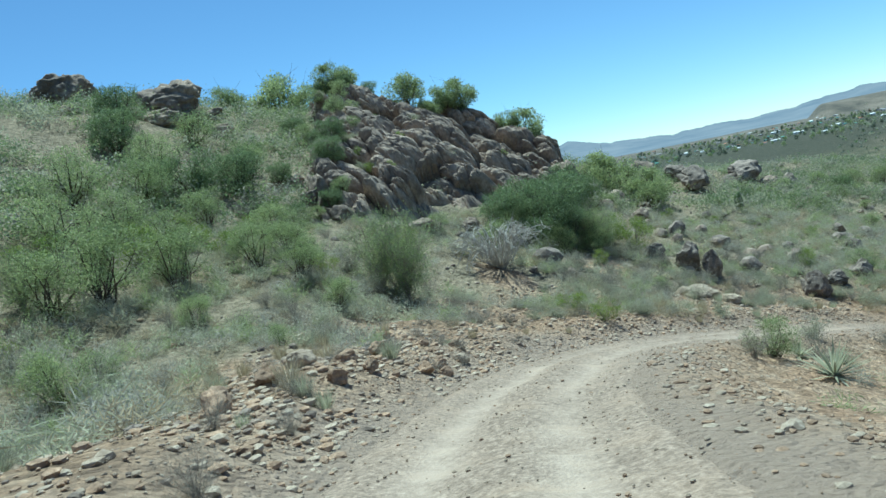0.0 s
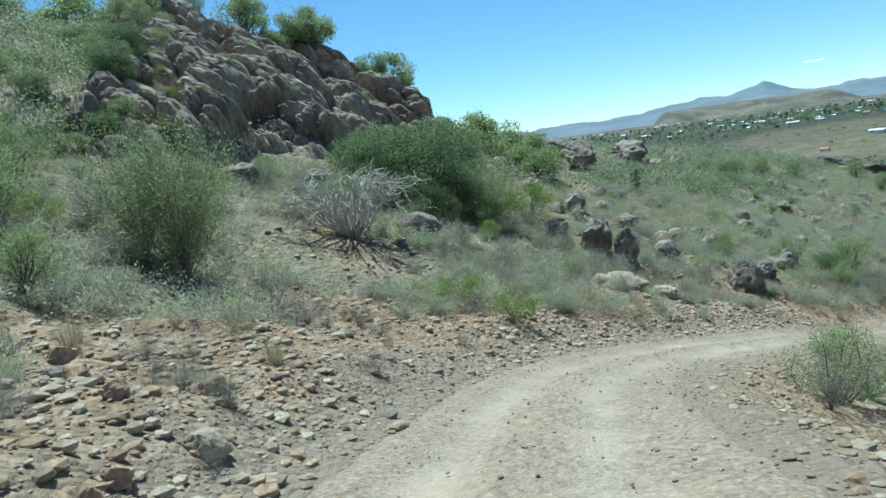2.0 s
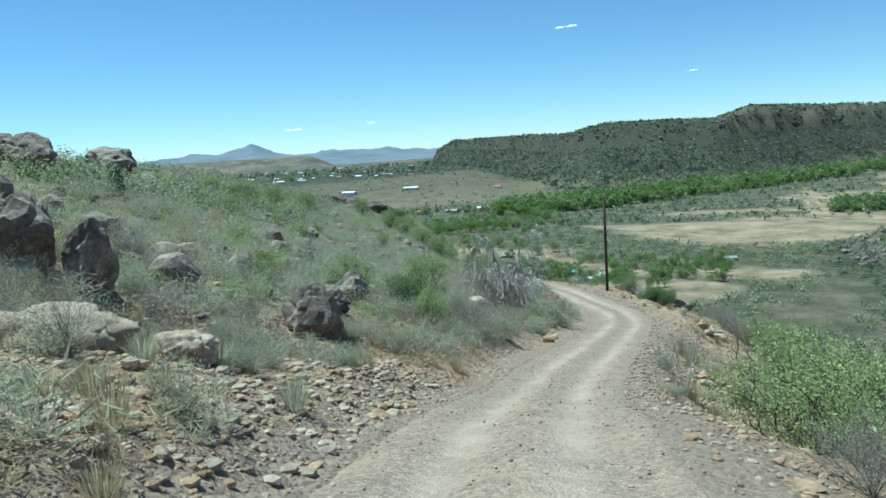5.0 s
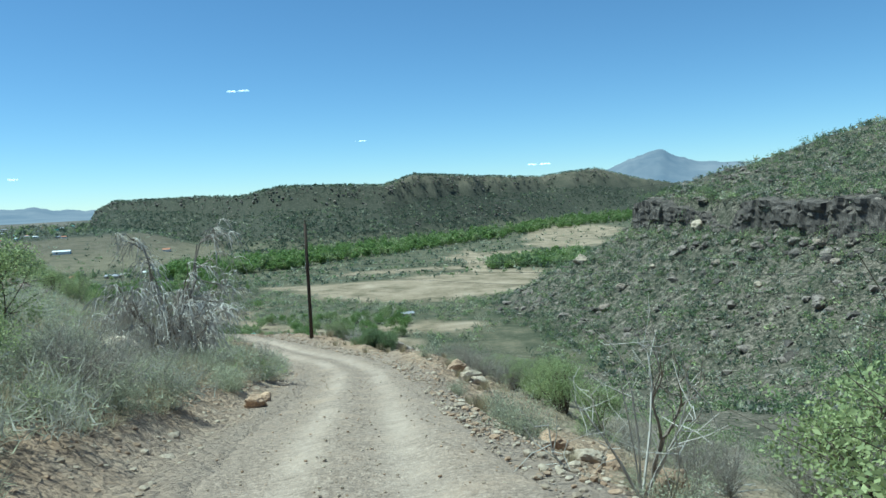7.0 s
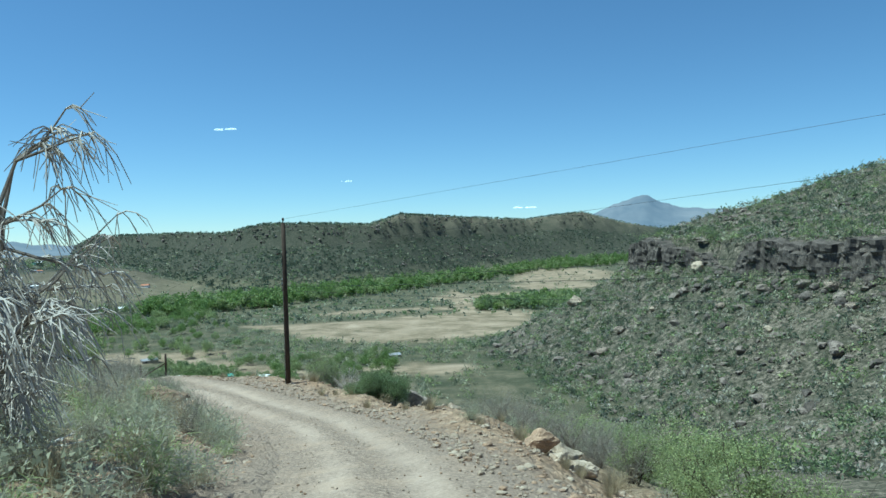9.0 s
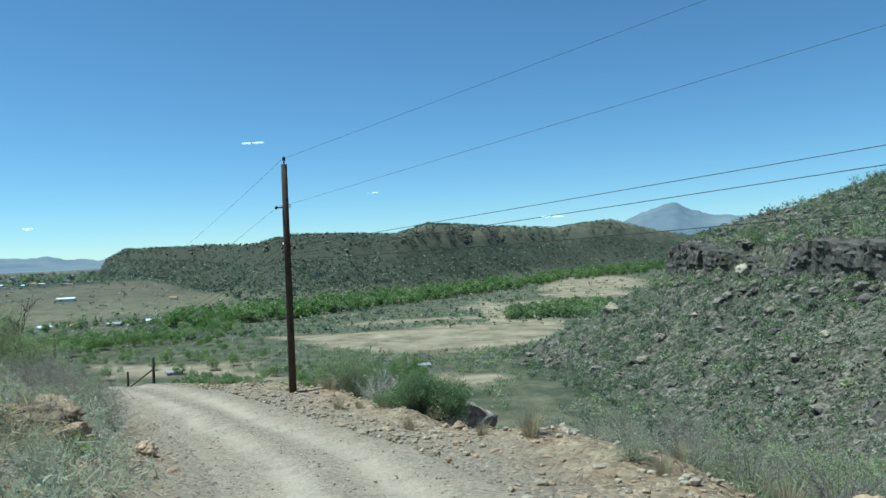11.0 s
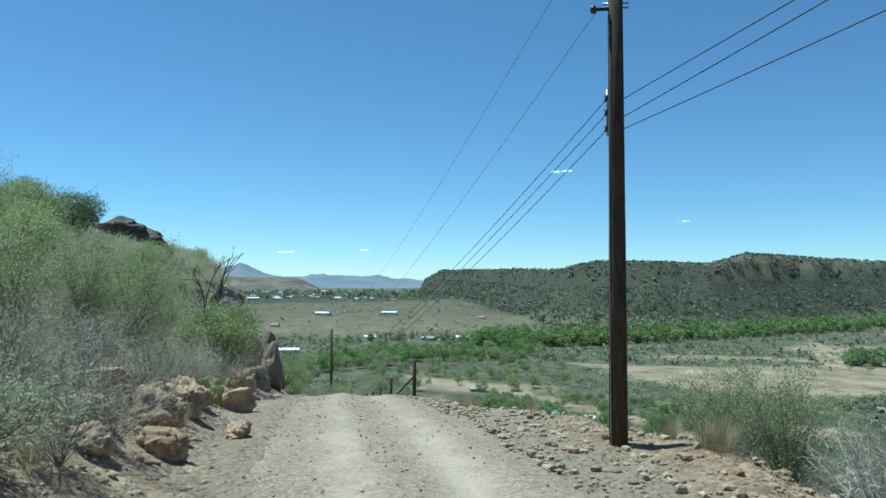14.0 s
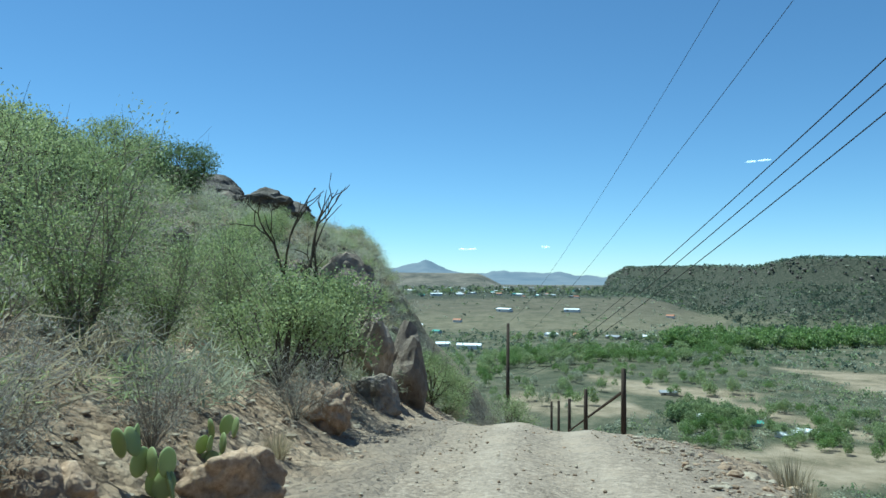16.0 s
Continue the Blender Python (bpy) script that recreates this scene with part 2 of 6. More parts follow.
gx, gy, gq = sheet()
gz = land(gx, gy)
gside, _, galong = by_road(gx, gy)
gmid = gside - np.interp(galong, *ROAD_SHIFT)
gz = gz - 0.09 * smooth(2.15, 1.7, np.abs(gmid)) * (np.hypot(gx, gy) < 150)
ground_mesh = bpy.data.meshes.new("ground")
ground_mesh.vertices.add(len(gx))
ground_mesh.vertices.foreach_set("co", np.stack([gx, gy, gz], -1).ravel())
ground_mesh.loops.add(gq.size)
ground_mesh.loops.foreach_set("vertex_index", gq.ravel().astype(np.int32))
ground_mesh.polygons.add(len(gq))
ground_mesh.polygons.foreach_set("loop_start", np.arange(0, gq.size, 4, dtype=np.int32))
ground_mesh.polygons.foreach_set("use_smooth", np.ones(len(gq), bool))
ground_mesh.update()
ground = tagged(new("ground", ground_mesh), "dry stony desert hillside, dirt road and wide valley floor", "ground", kind="structure")

# ---- masks and surface of the ground ----
def blot(x, y, cx, cy, rx, ry, turn=0.0):
    """1 inside an uneven patch on the plan, 0 outside it."""
    c, s = math.cos(radians(turn)), math.sin(radians(turn))
    a, b = ((x - cx) * c + (y - cy) * s) / rx, (-(x - cx) * s + (y - cy) * c) / ry
    return smooth(1.12, 0.9, np.hypot(a, b) + rough(x, y, 0.5 * min(rx, ry), 4, 81) * 0.25)


def polar(az, dist):
    return CX - dist * math.sin(radians(az)), CY + dist * math.cos(radians(az))


gdist = np.hypot(gx - CX, gy - CY)
gaz = np.degrees(np.arctan2(-(gx - CX), gy - CY))
FIELDS = [(32, 372, 36, 26, 0), (20.5, 386, 74, 11, -29), (27, 440, 40, 12, -20), (4.5, 500, 92, 66, 12), (0.8, 720, 9, 150, 4), (-7, 1120, 75, 170, -10), (0.5, 560, 60, 40, 20), (13, 540, 50, 22, -10), (-2, 760, 70, 60, 0), (-7, 900, 60, 60, 0), (4, 640, 90, 25, 10),
          (33, 1000, 240, 190, 30), (27, 1090, 130, 130, 25), (38, 900, 120, 90, 30), (12, 290, 36, 24, 0), (20, 270, 40, 20, 10), (4, 330, 30, 16, 0), (24, 420, 40, 14, 20)]
field = np.zeros(len(gx))
for faz, fd, frx, fry, ft in FIELDS:
    field = np.maximum(field, blot(gx, gy, *polar(faz, fd), frx, fry, ft) * (0.3 if fd > 850 and faz > 20 else 1.0))
BARE = [(-4.6, -4.2, 3.4, 2.6, 60), (-0.6, -12.2, 3.2, 3.0, 0), (-4.6, -7.5, 2.2, 3.5, 20), (5.6, -28.0, 3.0, 2.0, 20), (10.5, -33.0, 3.6, 2.0, 15), (18.0, -37.2, 5.0, 2.2, 10), (-3.0, -24.5, 2.2, 1.6, 0), (-16.0, 45.5, 4.0, 2.4, 55), (-8.0, -16.5, 2, 2, 0), (-19.5, 52.0, 3.6, 2.2, 55)]


def barely(x, y):
    out = np.zeros(np.shape(x))
    for patch in BARE:
        out = np.maximum(out, blot(x, y, *patch))
    return out


litter = 0.82 * smooth(6.0, 12, np.abs(gside) + rough(gx, gy, 5, 3, 87) * 3) * (gdist < 300) * (1 - barely(gx, gy))
roadside = smooth(4.6, 2.2, np.abs(gmid) + rough(gx, gy, 2.5, 3, 85) * 0.9) * (np.hypot(gx, gy) < 400)
rocky = smooth(-4, 10, hill_depth(gx, gy)) * (gx > 0) * (gdist < 700)
ravine = smooth(14, 45, -gside) * (gy < 260) * (gdist < 330)
rocky = np.maximum(rocky, ravine * (gx > -10))
valley = smooth(-45, -58, gz) * (gdist < 1500) * (1 - rocky)
mask = ground_mesh.color_attributes.new("mask", "FLOAT_COLOR", "POINT")
mask.data.foreach_set("color", np.stack([roadside - litter, field, valley, np.maximum(smooth(60, 300, gdist), 0.0 * gside)], -1).ravel())

second = ground_mesh.color_attributes.new("second", "FLOAT_COLOR", "POINT")
# red: rocky hill, green: far plain with haze in its colour, blue: high ridges
second.data.foreach_set("color", np.stack([rocky, smooth(1700, 2300, gdist) * smooth(27, 32, gaz), smooth(6, 30, gz + rough(gx, gy, 90, 3, 89) * 8) * smooth(9, 5, gaz) * (gdist > 900), rocky * 0 + 1], -1).ravel())
m, nd, lk, bs = material("stony_soil", 0.95, 0.15)
at = nd.new("ShaderNodeAttribute")
at.attribute_name = "mask"
sep = nd.new("ShaderNodeSeparateColor")
lk.new(at.outputs["Color"], sep.inputs[0])
pos = nd.new("ShaderNodeNewGeometry").outputs["Position"]
big, mid, fine = tex(nd, lk, 0.12, 4, 0.6, pos), tex(nd, lk, 1.3, 6, 0.65, pos), tex(nd, lk, 14, 5, 0.7, pos)
stones = tex(nd, lk, 9, coords=pos, kind="ShaderNodeTexVoronoi")
soil = ramp(nd, lk, mid.outputs[0], [(0.28, (0.19, 0.134, 0.092)), (0.45, (0.37, 0.268, 0.182)), (0.6, (0.49, 0.375, 0.272)), (0.78, (0.62, 0.505, 0.39))])
soil = mix(nd, lk, sums(nd, lk, "MULTIPLY", ramp(nd, lk, big.outputs[0], [(0.5, (0, 0, 0)), (0.62, (1, 1, 1))]), 0.3), soil, (0.38, 0.245, 0.16))
grit = ramp(nd, lk, stones.outputs["Color"], [(0.0, (0.5, 0.5, 0.5)), (0.5, (0.85, 0.83, 0.8)), (1.0, (1.25, 1.2, 1.15))])
soil = mix(nd, lk, 0.75, soil, grit, "MULTIPLY")
cobbles = tex(nd, lk, 3.6, coords=pos, kind="ShaderNodeTexVoronoi")
soil = mix(nd, lk, 0.6, soil, ramp(nd, lk, cobbles.outputs["Color"], [(0.0, (0.62, 0.6, 0.57)), (0.5, (1.0, 0.98, 0.95)), (1.0, (1.35, 1.3, 1.24))]), "MULTIPLY")
pale = mix(nd, lk, fine.outputs[0], (0.24, 0.178, 0.13), (0.44, 0.35, 0.275))
near = mix(nd, lk, sums(nd, lk, "MAXIMUM", sep.outputs[0], 0.0), soil, pale)
grass = ramp(nd, lk, tex(nd, lk, 2.6, 7, 0.75, pos).outputs[0], [(0.32, (0.11, 0.1, 0.066)), (0.5, (0.25, 0.22, 0.15)), (0.68, (0.42, 0.365, 0.265))])
near = mix(nd, lk, sums(nd, lk, "MAXIMUM", sums(nd, lk, "MULTIPLY", sep.outputs[0], -1.0), 0.0), near, grass)
scrubby = ramp(nd, lk, tex(nd, lk, 0.35, 8, 0.75, pos).outputs[0], [(0.36, (0.032, 0.038, 0.025)), (0.5, (0.058, 0.06, 0.042)), (0.62, (0.105, 0.095, 0.07)), (0.75, (0.2, 0.17, 0.13))])
away = mix(nd, lk, at.outputs["Alpha"], near, scrubby)
lea = ramp(nd, lk, tex(nd, lk, 0.06, 9, 0.75, pos).outputs[0], [(0.35, (0.055, 0.066, 0.036)), (0.5, (0.112, 0.108, 0.066)), (0.65, (0.22, 0.188, 0.122))])
away = mix(nd, lk, sums(nd, lk, "MULTIPLY", sep.outputs[2], 0.75), away, lea)
at2 = nd.new("ShaderNodeAttribute")
at2.attribute_name = "second"
sep2 = nd.new("ShaderNodeSeparateColor")
lk.new(at2.outputs["Color"], sep2.inputs[0])
scree = ramp(nd, lk, tex(nd, lk, 0.55, 9, 0.8, pos).outputs[0], [(0.41, (0.026, 0.027, 0.019)), (0.47, (0.08, 0.073, 0.054)), (0.53, (0.185, 0.156, 0.12)), (0.61, (0.37, 0.31, 0.245))])
scree = mix(nd, lk, sums(nd, lk, "MULTIPLY", ramp(nd, lk, tex(nd, lk, 0.07, 6, 0.7, pos).outputs[0], [(0.42, (1, 1, 1)), (0.6, (0, 0, 0))]), 0.6), scree, (0.055, 0.06, 0.038))
away = mix(nd, lk, sums(nd, lk, "MULTIPLY", sep2.outputs[0], 0.9), away, scree)
# dry tan plain, its colour lightened far off to stand for haze
hazy_tan = ramp(nd, lk, tex(nd, lk, 0.012, 8, 0.7, pos).outputs[0], [(0.38, (0.085, 0.08, 0.07)), (0.52, (0.16, 0.14, 0.115)), (0.66, (0.24, 0.205, 0.165))])
away = mix(nd, lk, sums(nd, lk, "MULTIPLY", sep2.outputs[1], 0.85), away, hazy_tan)
olive = ramp(nd, lk, tex(nd, lk, 0.03, 8, 0.75, pos).outputs[0], [(0.38, (0.06, 0.06, 0.042)), (0.5, (0.125, 0.112, 0.078)), (0.64, (0.21, 0.18, 0.125))])
away = mix(nd, lk, sums(nd, lk, "MULTIPLY", sep2.outputs[2], 0.9), away, olive)
straw = ramp(nd, lk, tex(nd, lk, 0.05, 8, 0.7, pos).outputs[0], [(0.35, (0.14, 0.118, 0.073)), (0.5, (0.27, 0.212, 0.143)), (0.7, (0.41, 0.325, 0.235))])
away = mix(nd, lk, sep.outputs[1], away, straw)
lk.new(away, bs.inputs["Base Color"])
rel = sums(nd, lk, "ADD", sums(nd, lk, "MULTIPLY", stones.outputs["Distance"], -0.8), sums(nd, lk, "ADD", sums(nd, lk, "MULTIPLY", cobbles.outputs["Distance"], -1.2), sums(nd, lk, "ADD", mid.outputs[0], fine.outputs[0])))
bumped(nd, lk, bs, rel, 0.9, 0.12)
ground_mesh.materials.append(m)


# ---- mesh helpers ----
def mesh_of(name, verts, faces, mats, which=None, shade=False):
    me = bpy.data.meshes.new(name)
    verts, faces = np.asarray(verts, np.float32), np.asarray(faces, np.int32)
    k = faces.shape[1]
    me.vertices.add(len(verts))
    me.vertices.foreach_set("co", verts.ravel())
    me.loops.add(faces.size)
    me.loops.foreach_set("vertex_index", faces.ravel())
    me.polygons.add(len(faces))
    me.polygons.foreach_set("loop_start", np.arange(0, faces.size, k, dtype=np.int32))
    for mat in mats if isinstance(mats, (list, tuple)) else [mats]:
        me.materials.append(mat)
    if which is not None:
        me.polygons.foreach_set("material_index", np.asarray(which, np.int32))
    me.polygons.foreach_set("use_smooth", np.full(len(faces), shade))
    me.update()
    return me


def part(name, data, parent, label=""):
    ob = new(name, data)
    ob.parent = parent
    return tagged(ob, label)


def ground_z(x, y):
    return float(land(np.array([x]), np.array([y]))[0])


def tubes(paths, sides=3):
    """Tapered tubes along paths of (points, radius at the foot, radius at the tip), as quads."""
    verts, faces, base = [], [], 0
    ang = np.arange(sides) * 2 * math.pi / sides
    for pts, r0, r1 in paths:
        pts = np.asarray(pts, float)
        n = len(pts)
        d = np.gradient(pts, axis=0)
        d /= np.linalg.norm(d, axis=1)[:, None] + 1e-9
        ref = np.where(np.abs(d[:, 2:3]) > 0.9, [[1.0, 0, 0]], [[0, 0, 1.0]])
        a = np.cross(d, ref)
        a /= np.linalg.norm(a, axis=1)[:, None] + 1e-9
        b = np.cross(d, a)
        r = np.linspace(r0, r1, n)[:, None, None]
        verts.append((pts[:, None] + r * (np.cos(ang)[None, :, None] * a[:, None] + np.sin(ang)[None, :, None] * b[:, None])).reshape(-1, 3))
        i = np.arange(n - 1)[:, None] * sides + np.arange(sides)[None]
        j = np.arange(n - 1)[:, None] * sides + (np.arange(sides)[None] + 1) % sides
        faces.append(np.stack([i, j, j + sides, i + sides], -1).reshape(-1, 4) + base)
        base += n * sides
    return np.concatenate(verts), np.concatenate(faces)


def blades(rng, at, size, thin=0.5, way=None, loose=1.0, corners=4):
    """One small leaf, a kite of four corners or a blade of three, at each place."""
    n = len(at)
    a = rng.normal(size=(n, 3)) * loose
    if way is not None:
        a = a + way
    a /= np.linalg.norm(a, axis=1)[:, None]
    b = np.cross(a, rng.normal(size=(n, 3)))
    b /= np.linalg.norm(b, axis=1)[:, None]
    s = size * rng.uniform(0.6, 1.3, (n, 1))
    if corners == 3:
        v = np.stack([at - a * s * 0.5 - b * s * thin * 0.5, at - a * s * 0.4 + b * s * thin * 0.5, at + a * s * 0.5], 1)
        return v.reshape(-1, 3), np.arange(3 * n).reshape(-1, 3)
    v = np.stack([at - a * s * 0.5, at + b * s * thin * 0.5, at + a * s * 0.5, at - b * s * thin * 0.5], 1)
    return v.reshape(-1, 3), np.arange(4 * n).reshape(-1, 4)


def boughs(rng, stems, height, width, twigs, lean=0.5, bend=0.25, droop=0.0, foot=0.03, fork=0.35):
    """Stems that spread from one foot, each with twigs: the tubes and the points along the twigs with their direction."""
    paths, tips, ways = [], [], []
    for s in range(stems):
        a = rng.uniform(0, 2 * math.pi)
        out = width * 0.5 * math.sqrt(rng.uniform(0.02, 1.0))
        top = np.array([math.cos(a) * out, math.sin(a) * out, height * rng.uniform(0.6, 1.0) * (1 - lean * (out / (width * 0.5 + 1e-6)) ** 2)])
        t = np.linspace(0, 1, 5)[:, None]
        swerve = rng.normal(size=3) * bend * height * 0.3
        pts = np.concatenate([top[:2] * t ** (1.0 + 0.4 * lean), top[2:] * t ** 0.9], 1) + swerve * (t * (1 - t)) * 2
        pts[:, 2] -= droop * height * t[:, 0] ** 3
        r = foot * rng.uniform(0.6, 1.2)
        paths.append((pts, r, r * 0.25))
        for k in range(twigs):
            f = rng.uniform(fork, 1.0)
            p = np.array([np.interp(f, t[:, 0], pts[:, c]) for c in range(3)])
            w = rng.normal(size=3) + 1.2 * (pts[-1] - pts[0]) / (np.linalg.norm(pts[-1] - pts[0]) + 1e-6)
            w /= np.linalg.norm(w)
            length = height * rng.uniform(0.12, 0.32)
            q = p + w * length * np.linspace(0, 1, 3)[:, None] + rng.normal(size=(3, 3)) * length * 0.08 * np.array([[0], [1], [1]])
            q[:, 2] -= droop * length * np.array([0, 0.2, 0.9])
            q[0] = p
            paths.append((q, r * 0.35, r * 0.12))
            for g in (0.35, 0.7, 1.0):
                tips.append(p + (q[-1] - p) * g)
                ways.append(w)
    return paths, np.array(tips), np.array(ways)


def leaf_matter(name, low, high, gloss=0.55):
    """Leaves: a diffuse face that lets some light through, each leaf of a slightly different green."""
    m, nd, lk, bs = material(name, gloss, 0.25)
    g = nd.new("ShaderNodeNewGeometry")
    oi = nd.new("ShaderNodeObjectInfo")
    f = sums(nd, lk, "ADD", sums(nd, lk, "MULTIPLY", g.outputs["Random Per Island"], 0.7), sums(nd, lk, "MULTIPLY", oi.outputs["Random"], 0.3))
    col = ramp(nd, lk, f, [(0.05, low), (0.95, high)])
    lk.new(col, bs.inputs["Base Color"])
    tr = nd.new("ShaderNodeBsdfTranslucent")
    lk.new(col, tr.inputs[0])
    mx = nd.new("ShaderNodeMixShader")
    mx.inputs[0].default_value = 0.42
    lk.new(bs.outputs[0], mx.inputs[1])
    lk.new(tr.outputs[0], mx.inputs[2])
    lk.new(mx.outputs[0], nd["Material Output"].inputs[0])
    return m


def bark_matter(name, low, high, scale=6.0):
    m, nd, lk, bs = material(name, 0.9, 0.15)
    pos = nd.new("ShaderNodeTexCoord").outputs["Object"]
    mp = nd.new("ShaderNodeMapping")
    mp.inputs["Scale"].default_value = (1, 1, 0.15)
    lk.new(pos, mp.inputs[0])
    n = tex(nd, lk, scale * 4, 5, 0.65, mp.outputs[0])
    lk.new(ramp(nd, lk, n.outputs[0], [(0.3, low), (0.7, high)]), bs.inputs["Base Color"])
    bumped(nd, lk, bs, n.outputs[0], 0.5, 0.01)
    return m


GREEN = leaf_matter("green_leaves", (0.185, 0.235, 0.1), (0.46, 0.51, 0.24))
BRIGHT = leaf_matter("yellow_green_leaves", (0.13, 0.19, 0.04), (0.32, 0.38, 0.09))
GREY = leaf_matter("grey_green_leaves", (0.26, 0.268, 0.18), (0.53, 0.53, 0.375), 0.8)
DARK = leaf_matter("dark_green_leaves", (0.105, 0.15, 0.068), (0.27, 0.335, 0.16))
JUNIPER = leaf_matter("juniper_leaves", (0.065, 0.086, 0.06), (0.155, 0.185, 0.125))
BRUSH = leaf_matter("dry_brush", (0.25, 0.235, 0.19), (0.52, 0.495, 0.41), 0.85)
STRAW = leaf_matter("straw", (0.26, 0.21, 0.13), (0.5, 0.43, 0.29), 0.85)
RIVER = leaf_matter("cottonwood_leaves", (0.125, 0.19, 0.058), (0.29, 0.385, 0.125))
TWIG = bark_matter("dry_twigs", (0.15, 0.125, 0.10), (0.33, 0.29, 0.25))
BARK = bark_matter("dark_bark", (0.05, 0.04, 0.03), (0.14, 0.115, 0.09))
BONE = bark_matter("bleached_wood", (0.34, 0.31, 0.27), (0.62, 0.58, 0.52))
POLE = bark_matter("creosoted_wood", (0.035, 0.026, 0.02), (0.10, 0.075, 0.058), 5)


# the far mountains: a backdrop, the distance's blue haze put into its colour and glow
def far_ring():
    az_ = np.radians(np.arange(-60, 130, 0.2))
    d_ = np.linspace(2560, 4950, 90)
    x, y = -6 - d_[None] * np.sin(az_)[:, None], 25 + d_[None] * np.cos(az_)[:, None]
    z = land(x, y) - 6 * smooth(2700, 2560, d_)[None]
    i = np.arange(x.size).reshape(x.shape)
    f = np.stack([i[:-1, :-1], i[:-1, 1:], i[1:, 1:], i[1:, :-1]], -1).reshape(-1, 4)
    m, nd, lk, bs = material("distance", 1.0, 0.0)
    pos = nd.new("ShaderNodeNewGeometry").outputs["Position"]
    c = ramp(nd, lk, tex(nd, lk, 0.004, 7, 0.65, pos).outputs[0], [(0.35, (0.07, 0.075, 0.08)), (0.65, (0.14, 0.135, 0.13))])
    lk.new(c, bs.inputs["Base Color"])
    # faint blue glow stands in for haze in front of the slopes
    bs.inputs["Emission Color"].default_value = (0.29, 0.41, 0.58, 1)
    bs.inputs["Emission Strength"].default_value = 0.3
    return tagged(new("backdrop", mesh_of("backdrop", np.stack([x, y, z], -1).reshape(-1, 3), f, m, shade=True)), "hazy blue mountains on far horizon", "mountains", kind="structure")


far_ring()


def stone_matter(name, low, mid_, high, scale=1.0, stain=(0.06, 0.05, 0.045)):
    m, nd, lk, bs = material(name, 0.92, 0.2)
    pos = nd.new("ShaderNodeNewGeometry").outputs["Position"]
    oi = nd.new("ShaderNodeObjectInfo")
    a, b, c = tex(nd, lk, 0.7 * scale, 6, 0.6, pos), tex(nd, lk, 5 * scale, 7, 0.7, pos), tex(nd, lk, 30 * scale, 4, 0.7, pos)
    col = ramp(nd, lk, b.outputs[0], [(0.3, low), (0.5, mid_), (0.72, high)])
    dark = ramp(nd, lk, a.outputs[0], [(0.42, (1, 1, 1)), (0.58, (0, 0, 0))])
    col = mix(nd, lk, sums(nd, lk, "MULTIPLY", dark, 0.55), col, stain)
    tone = sums(nd, lk, "ADD", sums(nd, lk, "MULTIPLY", oi.outputs["Random"], 0.4), 0.8)
    cmb = nd.new("ShaderNodeCombineColor")
    for s in cmb.inputs:
        lk.new(tone, s)
    lk.new(mix(nd, lk, 1.0, col, cmb.outputs[0], "MULTIPLY"), bs.inputs["Base Color"])
    rel = sums(nd, lk, "ADD", sums(nd, lk, "MULTIPLY", b.outputs[0], 1.0), sums(nd, lk, "MULTIPLY", c.outputs[0], 0.35))
    bumped(nd, lk, bs, rel, 0.8, 0.06 / scale)
    return m


VOLCANIC = stone_matter("brown_volcanic_rock", (0.19, 0.148, 0.115), (0.335, 0.265, 0.206), (0.51, 0.42, 0.34), 0.5, (0.085, 0.071, 0.062))
TANROCK = stone_matter("tan_field_stone", (0.24, 0.158, 0.10), (0.42, 0.29, 0.19), (0.57, 0.43, 0.31), 3, (0.15, 0.11, 0.08))
PALEROCK = stone_matter("pale_caliche_stone", (0.31, 0.245, 0.175), (0.47, 0.385, 0.29), (0.61, 0.525, 0.41), 2, (0.24, 0.18, 0.13))
DARKROCK = stone_matter("dark_basalt", (0.15, 0.124, 0.103), (0.275, 0.228, 0.19), (0.44, 0.37, 0.312), 1.5, (0.055, 0.047, 0.04))

CLIFFROCK = stone_matter("dark_cliff_rock", (0.07, 0.06, 0.052), (0.145, 0.122, 0.104), (0.26, 0.22, 0.19), 0.4, (0.03, 0.027, 0.024))


# ---- rocks ----
def rock_shape(seed, level=3, lump=0.35, facets=7, cut=0.72, cracks=0.0):
    """A boulder of about unit radius: a ball with flat breaks, lumps and hollows."""
    rng = np.random.RandomState(seed)
    bm = bmesh.new()
    bmesh.ops.create_icosphere(bm, subdivisions=level, radius=1.0)
    v = np.array([p.co for p in bm.verts])
    f = np.array([[p.index for p in q.verts] for q in bm.faces])
    bm.free()
    for k in range(facets):
        n = rng.normal(size=3)
        n /= np.linalg.norm(n)
        d = v @ n - rng.uniform(cut, 0.95)
        v = v - np.maximum(d, 0)[:, None] * n * 0.9
    off = rng.uniform(0, 50, 3)
    for scale, amp in ((1.1, lump), (2.6, lump * 0.5), (6.0, lump * 0.22), (12.0, lump * 0.1)):
        h = np.array([noise.noise(Vector(p * scale + off)) for p in v])
        crease = np.array([abs(noise.noise(Vector(p * scale * 0.8 - off))) for p in v]) if cracks else 0.35
        v = v * (1 + amp * h - cracks * amp * np.maximum(0.35 - 2.2 * crease, 0))[:, None]
    return v, f


ROCKS = [rock_shape(100 + k, 4, 0.3, 16, 0.52, 0.8) for k in range(7)]
ROUND = [rock_shape(130 + k, 5, 0.3, 8, 0.66, 1.6) for k in range(6)]
SLABS = [rock_shape(150 + k, 4, 0.22, 9, 0.62, 2.2) for k in range(6)]
PEBBLES = [rock_shape(160 + k, 2, 0.25, 9, 0.55) for k in range(8)]
CHIPS = [rock_shape(170 + k, 1, 0.3, 5, 0.7) for k in range(8)]
ANGLES = [rock_shape(180 + k, 1, 0.55, 6, 0.45) for k in range(9)]
rock_data = {}


